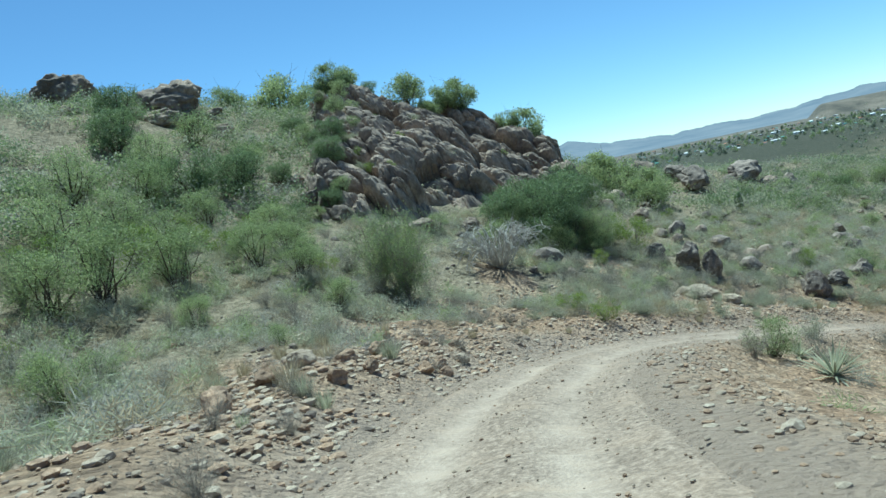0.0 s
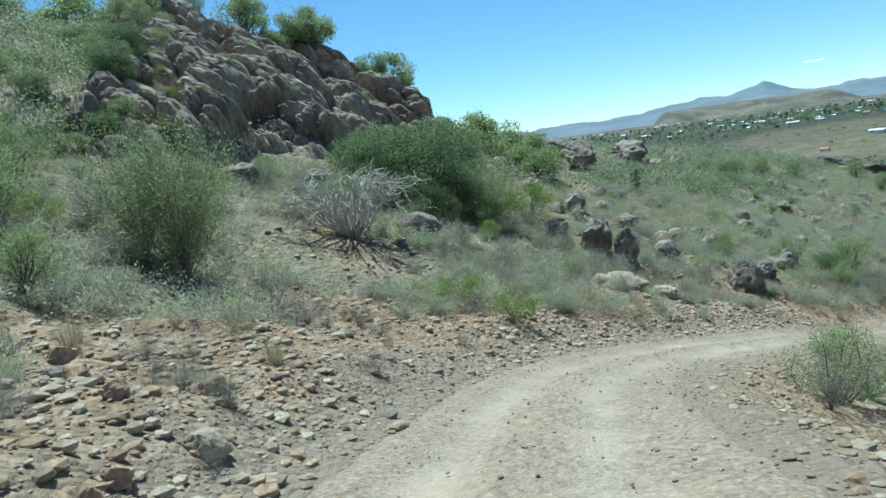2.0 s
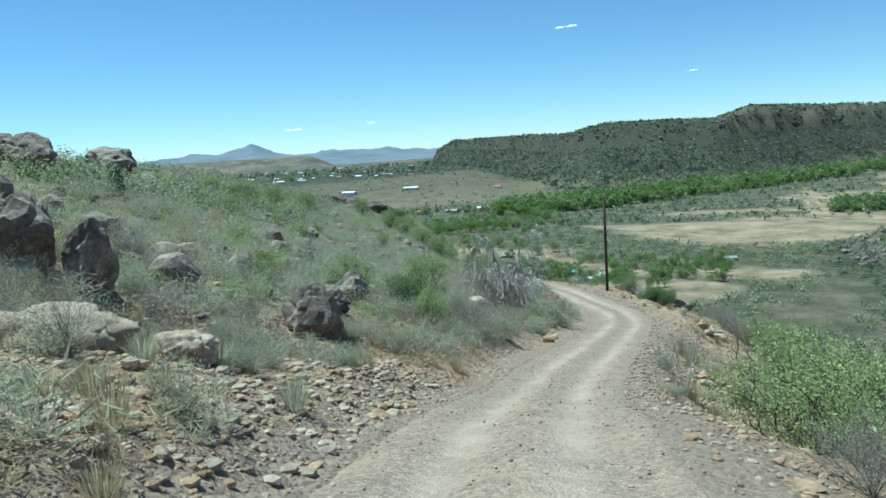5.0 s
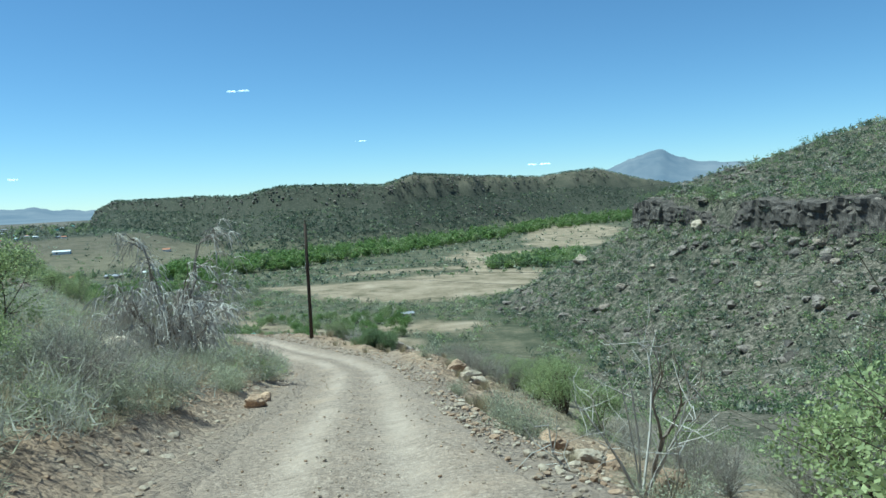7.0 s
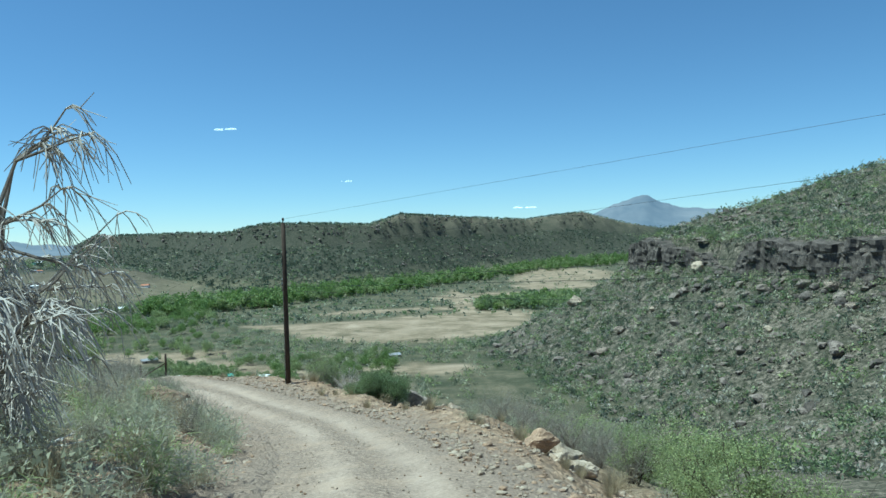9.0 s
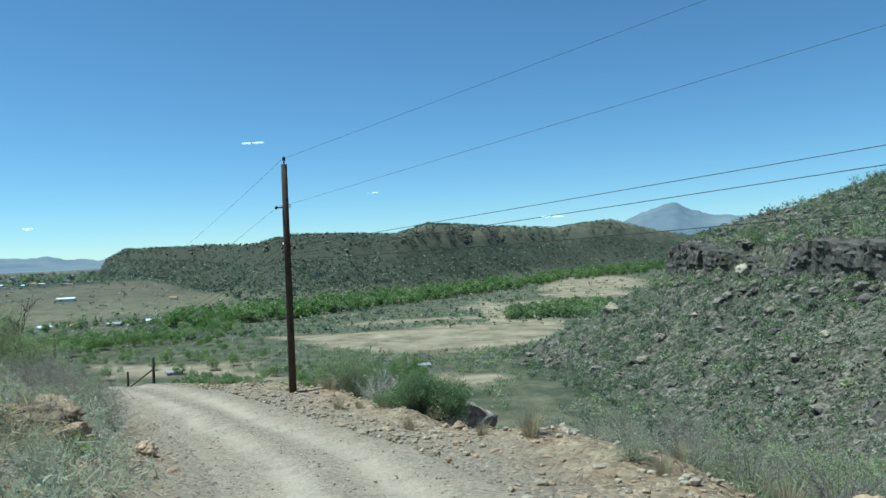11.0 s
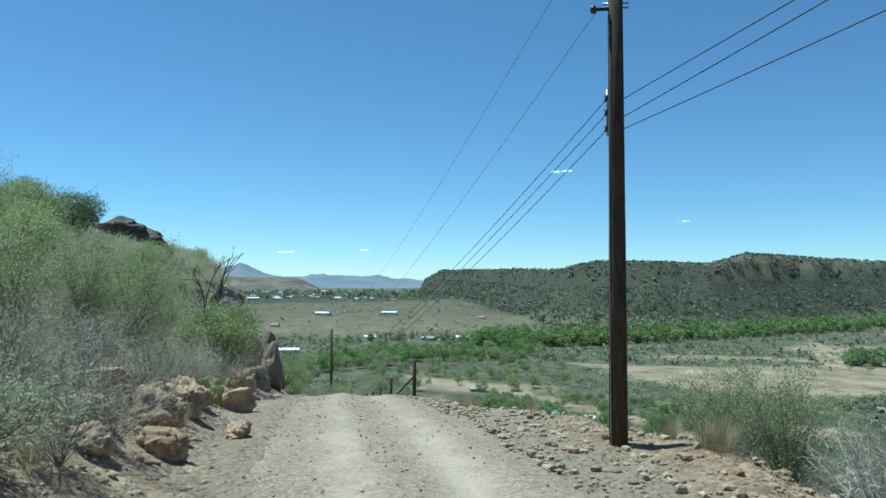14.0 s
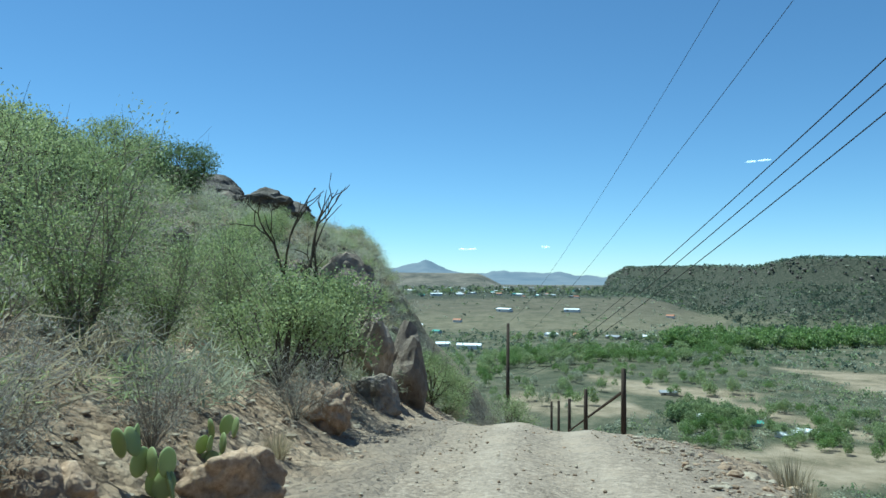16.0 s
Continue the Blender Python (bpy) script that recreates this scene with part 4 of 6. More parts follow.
# the layered crag at the end of the ridge
crag = tagged(new("crag"), "dark layered rock crag overhanging bushy slope", "crag")
for x, y, z, sx, sy, sz, k in ((-57.0, 80.6, -5.0, 2.7, 2.4, 1.2, 0), (-55.4, 81.6, -5.3, 2.0, 1.7, 0.8, 2), (-59.4, 78.6, -3.9, 2.9, 2.4, 1.6, 4), (-61.5, 76.4, -3.3, 2.6, 2.4, 1.6, 5), (-57.5, 79.5, -8.0, 2.8, 2.2, 2.0, 1), (-55.0, 80.0, -10.0, 2.4, 2.0, 2.2, 3), (-60.0, 77.5, -8, 3, 3, 3, 6)):
    rock("edge", k, CLIFFROCK, (sx, sy, sz), x - 1.3, y - 1.1, turn=35 + k * 9, tilt=4, name="boulder", parent=crag, z=z + 0.3)
for x, y, z, s, k in ((-31.2, 64.6, -11.2, (0.7, 0.8, 1.3), 1), (-31.8, 66.2, -12.4, (0.9, 0.9, 1.7), 3), (-29.6, 63.2, -12.4, (0.7, 0.8, 0.8), 5), (-33.5, 65.5, -10.2, (1.3, 1.2, 1.6), 2)):
    rock("edge", k, VOLCANIC, s, x, y, turn=k * 40, tilt=5, z=z, name="boulder", label="brown upright boulder at edge of road cut", group="road cut boulders")
for x, y, s, k in ((-19.4, 49.2, (0.55, 0.45, 0.42), 4), (-20.9, 51.3, (0.5, 0.42, 0.42), 0), (-20.2, 48.7, (0.6, 0.42, 0.34), 5), (-20.4, 50.2, (0.42, 0.35, 0.32), 2), (-21.8, 52.6, (0.4, 0.34, 0.3), 1), (-18.6, 47.4, (0.5, 0.4, 0.3), 3), (-22.6, 54.6, (0.5, 0.4, 0.45), 5), (-17.2, 46.4, (0.36, 0.3, 0.22), 2), (-19.2, 51.1, (0.3, 0.25, 0.2), 6), (-18.0, 48.3, (0.4, 0.35, 0.3), 1), (-26.4, 58.9, (0.6, 0.5, 0.6), 3), (-12.6, 40.6, (0.4, 0.3, 0.2), 2), (-12.8, 37.0, (0.9, 0.7, 0.45), 1), (-13.5, 38.3, (0.8, 0.6, 0.5), 3), (-12.0, 36.2, (0.6, 0.5, 0.3), 5), (-14.2, 39.4, (0.7, 0.6, 0.4), 0)):
    rock("round", k % 6, TANROCK, s, x, y, 0.28, k * 50, 8, "tan broken boulder in road cut bank", "boulder", group="road cut boulders")
for x, y, s, k in ((3.2, 12.6, 0.42, 0), (2.6, 13.6, 0.34, 1), (3.7, 14.2, 0.3, 2), (2.9, 11.6, 0.26, 3), (4.4, 11.0, 0.34, 4), (3.8, 9.6, 0.3, 5), (5.2, 8.2, 0.36, 6), (-4.6, 14.6, 0.34, 2), (-4.9, 16.2, 0.26, 4), (0.0, 32.2, 0.5, 0), (0.75, 32.6, 0.55, 3),
                   (1.1, 31.9, 0.42, 5), (0.45, 31.6, 0.36, 1), (-3.9, 44.0, 0.34, 2), (-4.6, 45.2, 0.3, 4), (-5.2, 46.0, 0.26, 6), (-3.6, 43.0, 0.3, 1), (-3.2, 41.6, 0.32, 5), (-5.6, 47.4, 0.3, 0), (-2.7, 40.2, 0.28, 3)):
    rock("edge", k, PALEROCK if k % 2 else TANROCK, (s * 1.2, s * 0.9, s * 0.8), x, y, 0.25, k * 77, 9, "tan broken roadside rock", "rock", group="roadside rocks")
for x, y, s, k in ((16.3, -32.1, 0.24, 1), (18.2, -33.2, 0.22, 0), (18.7, -33.1, 0.2, 2), (19.1, -33.7, 0.24, 3), (17.5, -32.9, 0.16, 4), (14.2, -31.8, 0.2, 5), (13.2, -33.4, 0.22, 6), (17.4, -34.6, 0.3, 0), (15.1, -32.9, 0.16, 2), (11.8, -33.6, 0.24, 4), (19.5, -35.6, 0.28, 5), (20.2, -36.6, 0.36, 1), (22.2, -37.4, 0.34, 3), (24.5, -38.2, 0.34, 6), (21.0, -35.2, 0.22, 0), (22.6, -36.0, 0.26, 4)):
    rock("edge", k, TANROCK if k != 1 else PALEROCK, (s * 1.2, s * 0.9, s * 0.85), x, y, 0.25, k * 61, 9, "tan weathered rock on stony bank", "rock", group="bank rocks")

# ---- loose stones ----
rng = np.random.RandomState(11)


def beside(count, spread, uphill, seed):
    """Places along the road, thinning out away from it."""
    r = np.random.RandomState(seed)
    s = r.uniform(8, 175, count)
    o = np.where(r.uniform(size=count) < uphill, 1, -1) * (2.1 + np.abs(r.normal(size=count)) * spread)
    o = np.where(o < -6, -2.2 - r.uniform(0, 2, count), o)
    x = np.interp(s, along, line[:, 0]) - np.interp(s, along, ahead[:, 1]) * o
    y = np.interp(s, along, line[:, 1]) + np.interp(s, along, ahead[:, 0]) * o
    side, _, far = by_road(x, y)
    ok = np.abs(side - np.interp(far, *ROAD_SHIFT)) > 2.0
    return x[ok], y[ok]


pick = rng.uniform(8, 190, 14000)
lane = rng.uniform(-2.4, 2.4, 14000)
off = lane + np.interp(pick, *ROAD_SHIFT)
px = np.interp(pick, along, line[:, 0]) - np.interp(pick, along, ahead[:, 1]) * off
py = np.interp(pick, along, line[:, 1]) + np.interp(pick, along, ahead[:, 0]) * off
keep = (np.abs(np.abs(lane) - 0.8) > 0.3) | (rng.uniform(size=14000) < 0.12)
strew("gravel", "loose pale gravel on dirt road", "gravel", CHIPS, [TANROCK, PALEROCK, PALEROCK], px[keep], py[keep], 0.009 + 0.026 * rng.uniform(size=keep.sum()) ** 3, rng)
px, py = beside(21000, 4.2, 0.7, 12)
strew("small_stones", "small tan angular stones covering bare roadside", "stones", CHIPS, [TANROCK, PALEROCK, PALEROCK, TANROCK], px, py, 0.022 + 0.06 * rng.uniform(size=len(px)) ** 3, rng, 0.5, 0.3)
px, py = beside(2300, 5.0, 0.75, 13)
strew("loose_stones", "tan angular stones scattered over bare slope", "stones", PEBBLES, [TANROCK, TANROCK, PALEROCK, PALEROCK], px, py, 0.04 + 0.12 * rng.uniform(size=len(px)) ** 4, rng, 0.5, 0.35)
hx_, hy_ = rng.uniform(-62, -4, 2700), rng.uniform(-58, 85, 2700)
keep = (by_road(hx_, hy_)[0] > 8) & (crop_depth(hx_, hy_) < 0) & (rough(hx_, hy_, 12, 3, 117) + rng.uniform(-0.5, 0.5, 2700) > -0.1)
strew("hillside_stones", "brown rocks scattered among hillside scrub", "stones", PEBBLES, [VOLCANIC, VOLCANIC, DARKROCK, DARKROCK], hx_[keep], hy_[keep], 0.12 + 0.8 * rng.uniform(size=keep.sum()) ** 4, rng, 0.8, 0.3)
s_, o_ = rng.uniform(6, 165, 11000), 5 + 21 * rng.uniform(size=11000) ** 1.2
sx_ = np.interp(s_, along, line[:, 0]) - np.interp(s_, along, ahead[:, 1]) * o_
sy_ = np.interp(s_, along, line[:, 1]) + np.interp(s_, along, ahead[:, 0]) * o_
keep = (by_road(sx_, sy_)[0] > 4.5) & (rough(sx_, sy_, 5, 3, 115) + rng.uniform(-0.5, 0.5, 11000) > -0.1)
strew("slope_stones", "small tan and brown stones littering scrubby slope", "stones", CHIPS, [TANROCK, VOLCANIC, PALEROCK, DARKROCK], sx_[keep], sy_[keep], (0.03 + 0.15 * rng.uniform(size=11000) ** 4)[keep], rng, 0.65, 0.25)
tx, ty = rng.uniform(0, 260, 26000), rng.uniform(20, 470, 26000)
deep = hill_depth(tx, ty)
lumps = rough(tx, ty, 22, 3, 49) + rng.uniform(-0.5, 0.5, 26000)
keep = (deep > -8) & (deep < 130) & (lumps > 0.05) & (np.hypot(tx - CX, ty - CY) > 50)
strew("talus", "grey and tan broken rocks covering far hill slope", "stones", ANGLES, [CLIFFROCK, DARKROCK, DARKROCK], tx[keep][:7500], ty[keep][:7500], (0.22 + 2.4 * rng.uniform(size=26000) ** 8)[keep][:7500], rng, 0.6, 0.4)
tx, ty = rng.uniform(20, 330, 60000), rng.uniform(40, 490, 60000)
deep = hill_depth(tx, ty)
keep = (deep > 60) & (deep < 74)
strew("cliff_rubble", "dark fallen blocks below cliff band", "stones", PEBBLES, [DARKROCK, CLIFFROCK], tx[keep][:420], ty[keep][:420], (0.5 + 2.2 * rng.uniform(size=60000) ** 3)[keep][:420], rng, 0.8, 0.3)


def cliff_band():
    """The dark cliff that crowns the rocky hill: columns and ledges of broken rock along the hill's rim."""
    ys = np.arange(60, 520, 0.7)
    xs = np.arange(0, 340, 0.5)
    deep = hill_depth(np.repeat(xs[None], len(ys), 0).ravel(), np.repeat(ys, len(xs))).reshape(len(ys), len(xs))
    found = (deep > 76).any(1)
    rim = np.stack([xs[(deep > 76).argmax(1)], ys], 1)[found]
    way = np.gradient(rim, axis=0)
    s = np.r_[0, np.cumsum(np.linalg.norm(np.diff(rim, axis=0), axis=1))]
    at = np.arange(0, s[-1], 0.8)
    rim = np.stack([np.interp(at, s, rim[:, c]) for c in (0, 1)], 1)
    soft = np.array([np.convolve(np.pad(rim[:, c], 4, "edge"), np.ones(9) / 9, "valid") for c in (0, 1)]).T
    way = np.gradient(soft, axis=0)
    way /= np.linalg.norm(way, axis=1)[:, None]
    out = np.stack([-way[:, 1], way[:, 0]], 1)
    foot, top = land(*(soft + out * 4).T) - 2.0, land(*(soft - out * 6).T) + 0.6
    top = top + 2.4 * rough(at, at * 0, 12, 4, 12) - 2.0
    top = top - (top - foot) * 0.75 * smooth(-0.05, 0.4, rough(at, at * 0, 38, 3, 14)) * smooth(385, 340, soft[:, 1])
    tall = np.maximum(top - foot, 0.8)
    rows = 15
    vs = []
    for k in range(rows):
        t = k / (rows - 1)
        z = foot + tall * t
        big = lattice(np.floor((at + 3 * rough(at, z, 9, 2, 5)) / 4.5).astype(np.int64), np.floor((z + 2 * rough(at, at * 0, 14, 2, 6)) / 6).astype(np.int64), 3)
        small = lattice(np.floor((at + rough(at, z, 5, 2, 7)) / 1.7).astype(np.int64), np.floor(z / 1.8).astype(np.int64), 4)
        o = 2.6 * big + 1.1 * small + 1.6 * (1 - t) + 1.2 * rough(at, z, 22, 3, 8)
        o = o - (7.0 if k == rows - 1 else 0.0)
        vs.append(np.concatenate([soft + out * o[:, None], (z + rough(at, z, 3, 2, 9) * 0.5)[:, None]], 1))
    n = len(at)
    i = np.arange(n * rows).reshape(rows, n)
    f = np.stack([i[:-1, :-1], i[:-1, 1:], i[1:, 1:], i[1:, :-1]], -1).reshape(-1, 4)
    return tagged(new("cliff", mesh_of("cliff", np.concatenate(vs), f, CLIFFROCK)), "dark broken cliff band along rocky hill rim", "cliff", kind="structure")


cliff_band()
# broken stone on the bare bank above the road
rub = np.random.RandomState(77)
s_, o_ = rub.uniform(14, 88, 24000), 2.5 + 8.0 * rub.uniform(size=24000) ** 1.3
rx = np.interp(s_, along, line[:, 0]) - np.interp(s_, along, ahead[:, 1]) * o_
ry = np.interp(s_, along, line[:, 1]) + np.interp(s_, along, ahead[:, 0]) * o_
keep = (by_road(rx, ry)[0] > 2.4) & (rough(rx, ry, 4, 3, 111) + rub.uniform(-0.4, 0.4, 24000) > -0.3)
strew("bank_rubble", "tan and pale broken stone covering roadside bank", "stones", CHIPS, [TANROCK, PALEROCK, TANROCK, PALEROCK, VOLCANIC], rx[keep], ry[keep], (0.025 + 0.12 * rub.uniform(size=24000) ** 5)[keep], rub, 0.55, 0.3)
s_, o_ = rub.uniform(84, 158, 7000), -2.4 - 5.5 * rub.uniform(size=7000) ** 1.2
rx = np.interp(s_, along, line[:, 0]) - np.interp(s_, along, ahead[:, 1]) * o_
ry = np.interp(s_, along, line[:, 1]) + np.interp(s_, along, ahead[:, 0]) * o_
keep = (by_road(rx, ry)[0] < -2.3) & (rough(rx, ry, 4, 3, 113) + rub.uniform(-0.4, 0.4, 7000) > -0.1)
strew("berm_rubble", "tan broken stone along outer edge of road", "stones", CHIPS, [PALEROCK, PALEROCK, TANROCK], rx[keep], ry[keep], (0.022 + 0.08 * rub.uniform(size=7000) ** 4)[keep], rub, 0.65, 0.2)

# ---- plants in their places ----
rng = np.random.RandomState(21)
RIDGE_TREES = [(-38.6, -8.6, 1.0, 0), (-38.4, -10.2, 0.6, 1), (-38.6, -14.6, 0.95, 0), (-38.2, -16.2, 0.8, 1), (-38.6, -20.2, 1.05, 2), (-36.6, -18.4, 0.5, 1), (-50.0, -33.0, 1.7, 0), (-47.5, -30.5, 1.2, 1), (-42.5, -26.0, 1.0, 2), (-38.0, -27.5, 0.8, 0), (-44.5, -37.5, 0.9, 1),
               (-33.0, -1.6, 1.15, 1), (-30.5, 0.0, 1.0, 0), (-36.0, -2.0, 1.1, 2), (-27.6, -1.4, 0.8, 1)]
for x, y, s, k in RIDGE_TREES:
    tr = set_out("tree", TREE[k], "small green-leaved tree rooted among rocks on ridge", "tree", x, y, rng.uniform(0, 360), s, "ridge trees", parts=("trunk", "crown"))
    tr.location.z = crop_z(x, y) - 0.35
KINDS = {"green": (GREEN_BUSH, "green_bush", "leafy green bush on stony slope", "green bushes"), "dark": (DARK_BUSH, "dark_bush", "dense dark green bush below rock outcrop", "dark bushes"),
         "bright": (BRIGHT_BUSH, "creosote_bush", "bright yellow-green bush on stony ground", "yellow-green bushes"), "grey": (GREY_BUSH, "dry_shrub", "low dry grey-green shrub on stony ground", "dry shrubs"),
         "bare": (BARE_BUSH, "bare_shrub", "bare twiggy grey shrub beside road", "bare shrubs"), "erect": (ERECT_BUSH, "tall_bush", "tall upright green desert bush with thin stems", "tall bushes")}


def plant(kind, x, y, scale=1.0):
    variants, name, label, group = KINDS[kind]
    return set_out(name, variants[rng.randint(len(variants))], label, "bush", x, y, rng.uniform(0, 360), scale, group)


for kind, x, y, s in (("dark", -12.2, -18.4, 1.5), ("dark", -11.8, -16.6, 1.3), ("dark", -13.8, -17.0, 1.7), ("green", -11.4, -14.6, 1.2), ("green", -9.8, -15.6, 0.8), ("dark", -15.0, -18.6, 1.7), ("dark", -18.0, -15.5, 1.8), ("dark", -21.0, -12.5, 1.6), ("dark", -13.5, -20.4, 1.3), ("dark", -24.0, -10.0, 1.5), ("bright", -11.8, -11.6, 2.2), ("bright", -13.2, -12.8, 2.0), ("erect", -11.2, -15.2, 1.2), ("erect", -12.4, -14.0, 1.0),
                      ("bright", 3.5, -23.3, 1.15), ("bright", 5.2, -22.5, 1.1), ("erect", 2.6, -31.0, 1.5), ("erect", 1.4, -31.9, 1.3), ("green", 6.0, -34.6, 0.7), ("bright", -1.2, -39.2, 1.6), ("bright", -2.6, -41.0, 1.5), ("bright", 3.0, -46.5, 1.7),
                      ("green", 2.2, -35.8, 1.0), ("green", 0.5, -37.5, 1.1), ("dark", -13.5, -41.0, 1.5), ("green", -10.8, -43.5, 1.6), ("dark", -15.5, -38.0, 1.4), ("green", -8.5, -47.0, 1.7), ("green", -18.0, -43.0, 1.6), ("dark", -22.0, -46.0, 1.5), ("green", -20.0, -37.0, 1.4), ("green", -26.0, -41.0, 1.5), ("dark", -28.0, -46.5, 1.4), ("green", -8.0, -40.0, 1.2), ("green", -4.5, -44.0, 1.4), ("green", 6.4, -43.5, 1.6), ("green", 4.0, -41.0, 1.4), ("bright", 1.0, -42.5, 2.0), ("green", 8.2, -44.8, 1.3), ("green", 0.0, -46.0, 1.5), ("green", -1.5, -36.0, 1.0), ("green", -6.0, -36.5, 1.2), ("green", -2.0, -30.0, 0.9), ("bright", -6.5, -29.0, 1.3), ("green", 14.2, -42.2, 0.6),
                      ("green", 11.2, -37.0, 0.45), ("green", 9.0, -40.0, 0.7), ("erect", 7.0, -46.0, 0.9), ("green", -9.2, 10.0, 1.2), ("green", -10.6, 6.4, 0.9), ("green", -7.0, 6.2, 0.9), ("bright", -12.2, 2.6, 1.3), ("dark", -8.5, 7.6, 0.8),
                      ("bare", 15.0, -21.6, 0.9), ("green", 14.0, -20.2, 0.8), ("bare", 12.6, -17.4, 1.1), ("green", 8.4, -2.6, 1.5), ("green", 7.6, 0.6, 1.6), ("green", 7.4, 4.6, 1.5), ("green", 9.6, 2.4, 1.5), ("green", 9.8, -5.5, 1.2), ("bare", 8.9, -10.4, 0.9), ("bare", 9.6, -8.4, 1.0), ("bare", 8.8, -6.8, 0.9), ("bare", 10.4, -11.6, 0.9), ("erect", 10.0, 7.0, 0.9), ("bare", 7.8, 8.4, 1.1), ("bright", 9.2, 5.6, 1.5), ("bare", 8.6, 3.6, 1.3),
                      ("grey", 9.4, -14.8, 1.2), ("green", 5.2, 30.0, 1.25), ("green", 6.4, 28.4, 1.1), ("green", 4.0, 31.8, 0.9), ("bare", 8.0, 24.0, 1.1), ("green", 8.4, 19.0, 1.0), ("bare", 7.0, 14.5, 0.9), ("green", 3.0, 34.0, 0.8),
                      ("erect", -10.0, 53.4, 0.72), ("bare", -8.8, 52.4, 1.2), ("bare", -8.2, 53.6, 1.3), ("dark", -7.2, 50.2, 0.75), ("dark", -6.6, 51.2, 0.8), ("dark", -6.2, 49.6, 0.65), ("bare", -10.8, 54.0, 1.0), ("erect", -11.2, 55.5, 0.8), ("dark", -7.6, 49.4, 0.7),
                      ("bare", -1.6, 46.0, 1.1), ("bare", -0.6, 44.0, 1.2), ("bare", 0.2, 42.0, 1.1), ("bare", -2.4, 48.0, 1.1), ("bare", 1.4, 39.6, 1.1), ("green", 3.6, 41.0, 1.0), ("green", 1.6, 46.0, 0.9), ("bare", 2.4, 36.6, 1.0),
                      ("bare", -14.4, 42.6, 0.8), ("bare", -15.2, 44.4, 0.9), ("grey", -13.2, 41.4, 1.3), ("grey", -14.6, 43.6, 1.4), ("bare", -16.6, 45.6, 1.0), ("grey", -16.0, 44.2, 1.4), ("bare", -17.6, 47.0, 1.0), ("bare", -18.6, 46.2, 1.2), ("bare", -21.8, 51.8, 1.2), ("bare", -21.0, 49.2, 1.25), ("bare", -12.4, 41.6, 0.75), ("grey", -10.6, 39.4, 1.0), ("bare", -10.6, 37.6, 0.9), ("bare", -10.0, 38.4, 0.8), ("bare", 0.6, 38.2, 1.2), ("bare", 1.4, 36.4, 1.3), ("bare", 2.2, 35.0, 1.2), ("bare", 2.8, 33.4, 1.3), ("bare", 0.0, 40.4, 1.2), ("bare", 2.6, 38.6, 1.3), ("bare", 3.4, 36.2, 1.3), ("green", 4.4, 38.4, 1.1), ("green", 5.2, 35.6, 1.2), ("green", 3.0, 43.2, 1.1), ("bare", -13.8, 43.4, 0.8), ("erect", -22.6, 47.6, 1.0), ("erect", -24.6, 50.0, 1.0), ("erect", -25.6, 52.6, 0.9), ("bare", -20.8, 50.4, 1.1), ("bare", -22.4, 53.4, 1.15), ("bare", -19.4, 46.6, 1.1), ("bare", -23.8, 55.2, 1.1),
                      ("green", -27.6, 58.8, 1.15), ("green", -29.0, 60.8, 1.25), ("green", -30.4, 62.0, 1.1), ("erect", -31.5, 60.2, 1.0), ("erect", -28.5, 57.0, 0.9), ("green", -32.5, 63.8, 1.0), ("bare", -26.0, 58.0, 1.0), ("erect", -26.5, 54.8, 1.1), ("green", -36.0, 62.5, 1.2),
                      ("green", -33.0, 69.0, 0.9), ("green", -35.0, 72.0, 1.0), ("green", -34.2, 75.0, 0.9), ("bare", -32.0, 71.0, 0.9), ("green", -37.0, 74.0, 1.0), ("green", -40.0, 66.0, 0.8), ("green", -43.5, 69.5, 0.8), ("green", -47.0, 72.5, 0.8), ("green", -36.5, 57.5, 1.2), ("erect", -32.0, 53.5, 1.15), ("green", -49.5, 76.5, 0.7), ("bare", 5.6, 8.4, 0.9), ("bare", 6.6, 9.6, 1.0), ("bare", 8.0, 14.0, 1.1), ("bare", 9.0, 18.0, 1.1), ("bare", 7.2, 16.2, 0.9), ("bare", 6.2, 18.6, 1.0), ("bare", 10.2, 15.0, 1.2), ("green", -41.5, 61.5, 1.2), ("dark", -46.0, 67.0, 1.2), ("bare", -34.0, 59.0, 1.2), ("green", -44.0, 31.0, 1.3), ("green", -46.0, 38.0, 1.4), ("green", -48.0, 45.0, 1.3), ("dark", -42.5, 33.5, 1.1), ("green", -49.0, 52.0, 1.2), ("bright", -38.0, 18.0, 1.3), ("dark", -34.0, 14.0, 0.9), ("green", -31.0, 20.0, 0.9)):
    side, _, far = by_road(x, y)
    if kind in ("bare", "grey") and 126 < far[0] < 153 and 0 < side[0] < 3.3:
        continue  # the bank is open rubble here
    plant(kind, x, y, s)
for kind, x, y, s in (("bright", -18.6, -28.4, 0.9), ("bright", -17.4, -27.0, 0.8), ("bright", -20.4, -28.9, 0.7), ("bright", -24.0, -24.6, 0.7), ("green", -33.0, -25.0, 0.6), ("bright", -37.4, -19.2, 1.0), ("dark", -36.5, -26.5, 0.6), ("green", -31.0, -27.0, 0.6), ("dark", -38.5, -24.0, 0.7), ("green", -26.0, -28.0, 0.55), ("green", -22.5, -29.5, 0.5),
                      ("bright", -27.0, -15.0, 0.6), ("grey", -29.5, -22.0, 1.0), ("green", -35.0, -29.5, 0.7), ("grey", -23.0, -21.0, 0.9), ("dark", -26.6, -9.8, 0.9), ("green", -17.2, -20.6, 0.6), ("green", -16.4, -22.6, 0.6)):
    plant(kind, x, y, s).location.z = crop_z(x, y) - 0.25
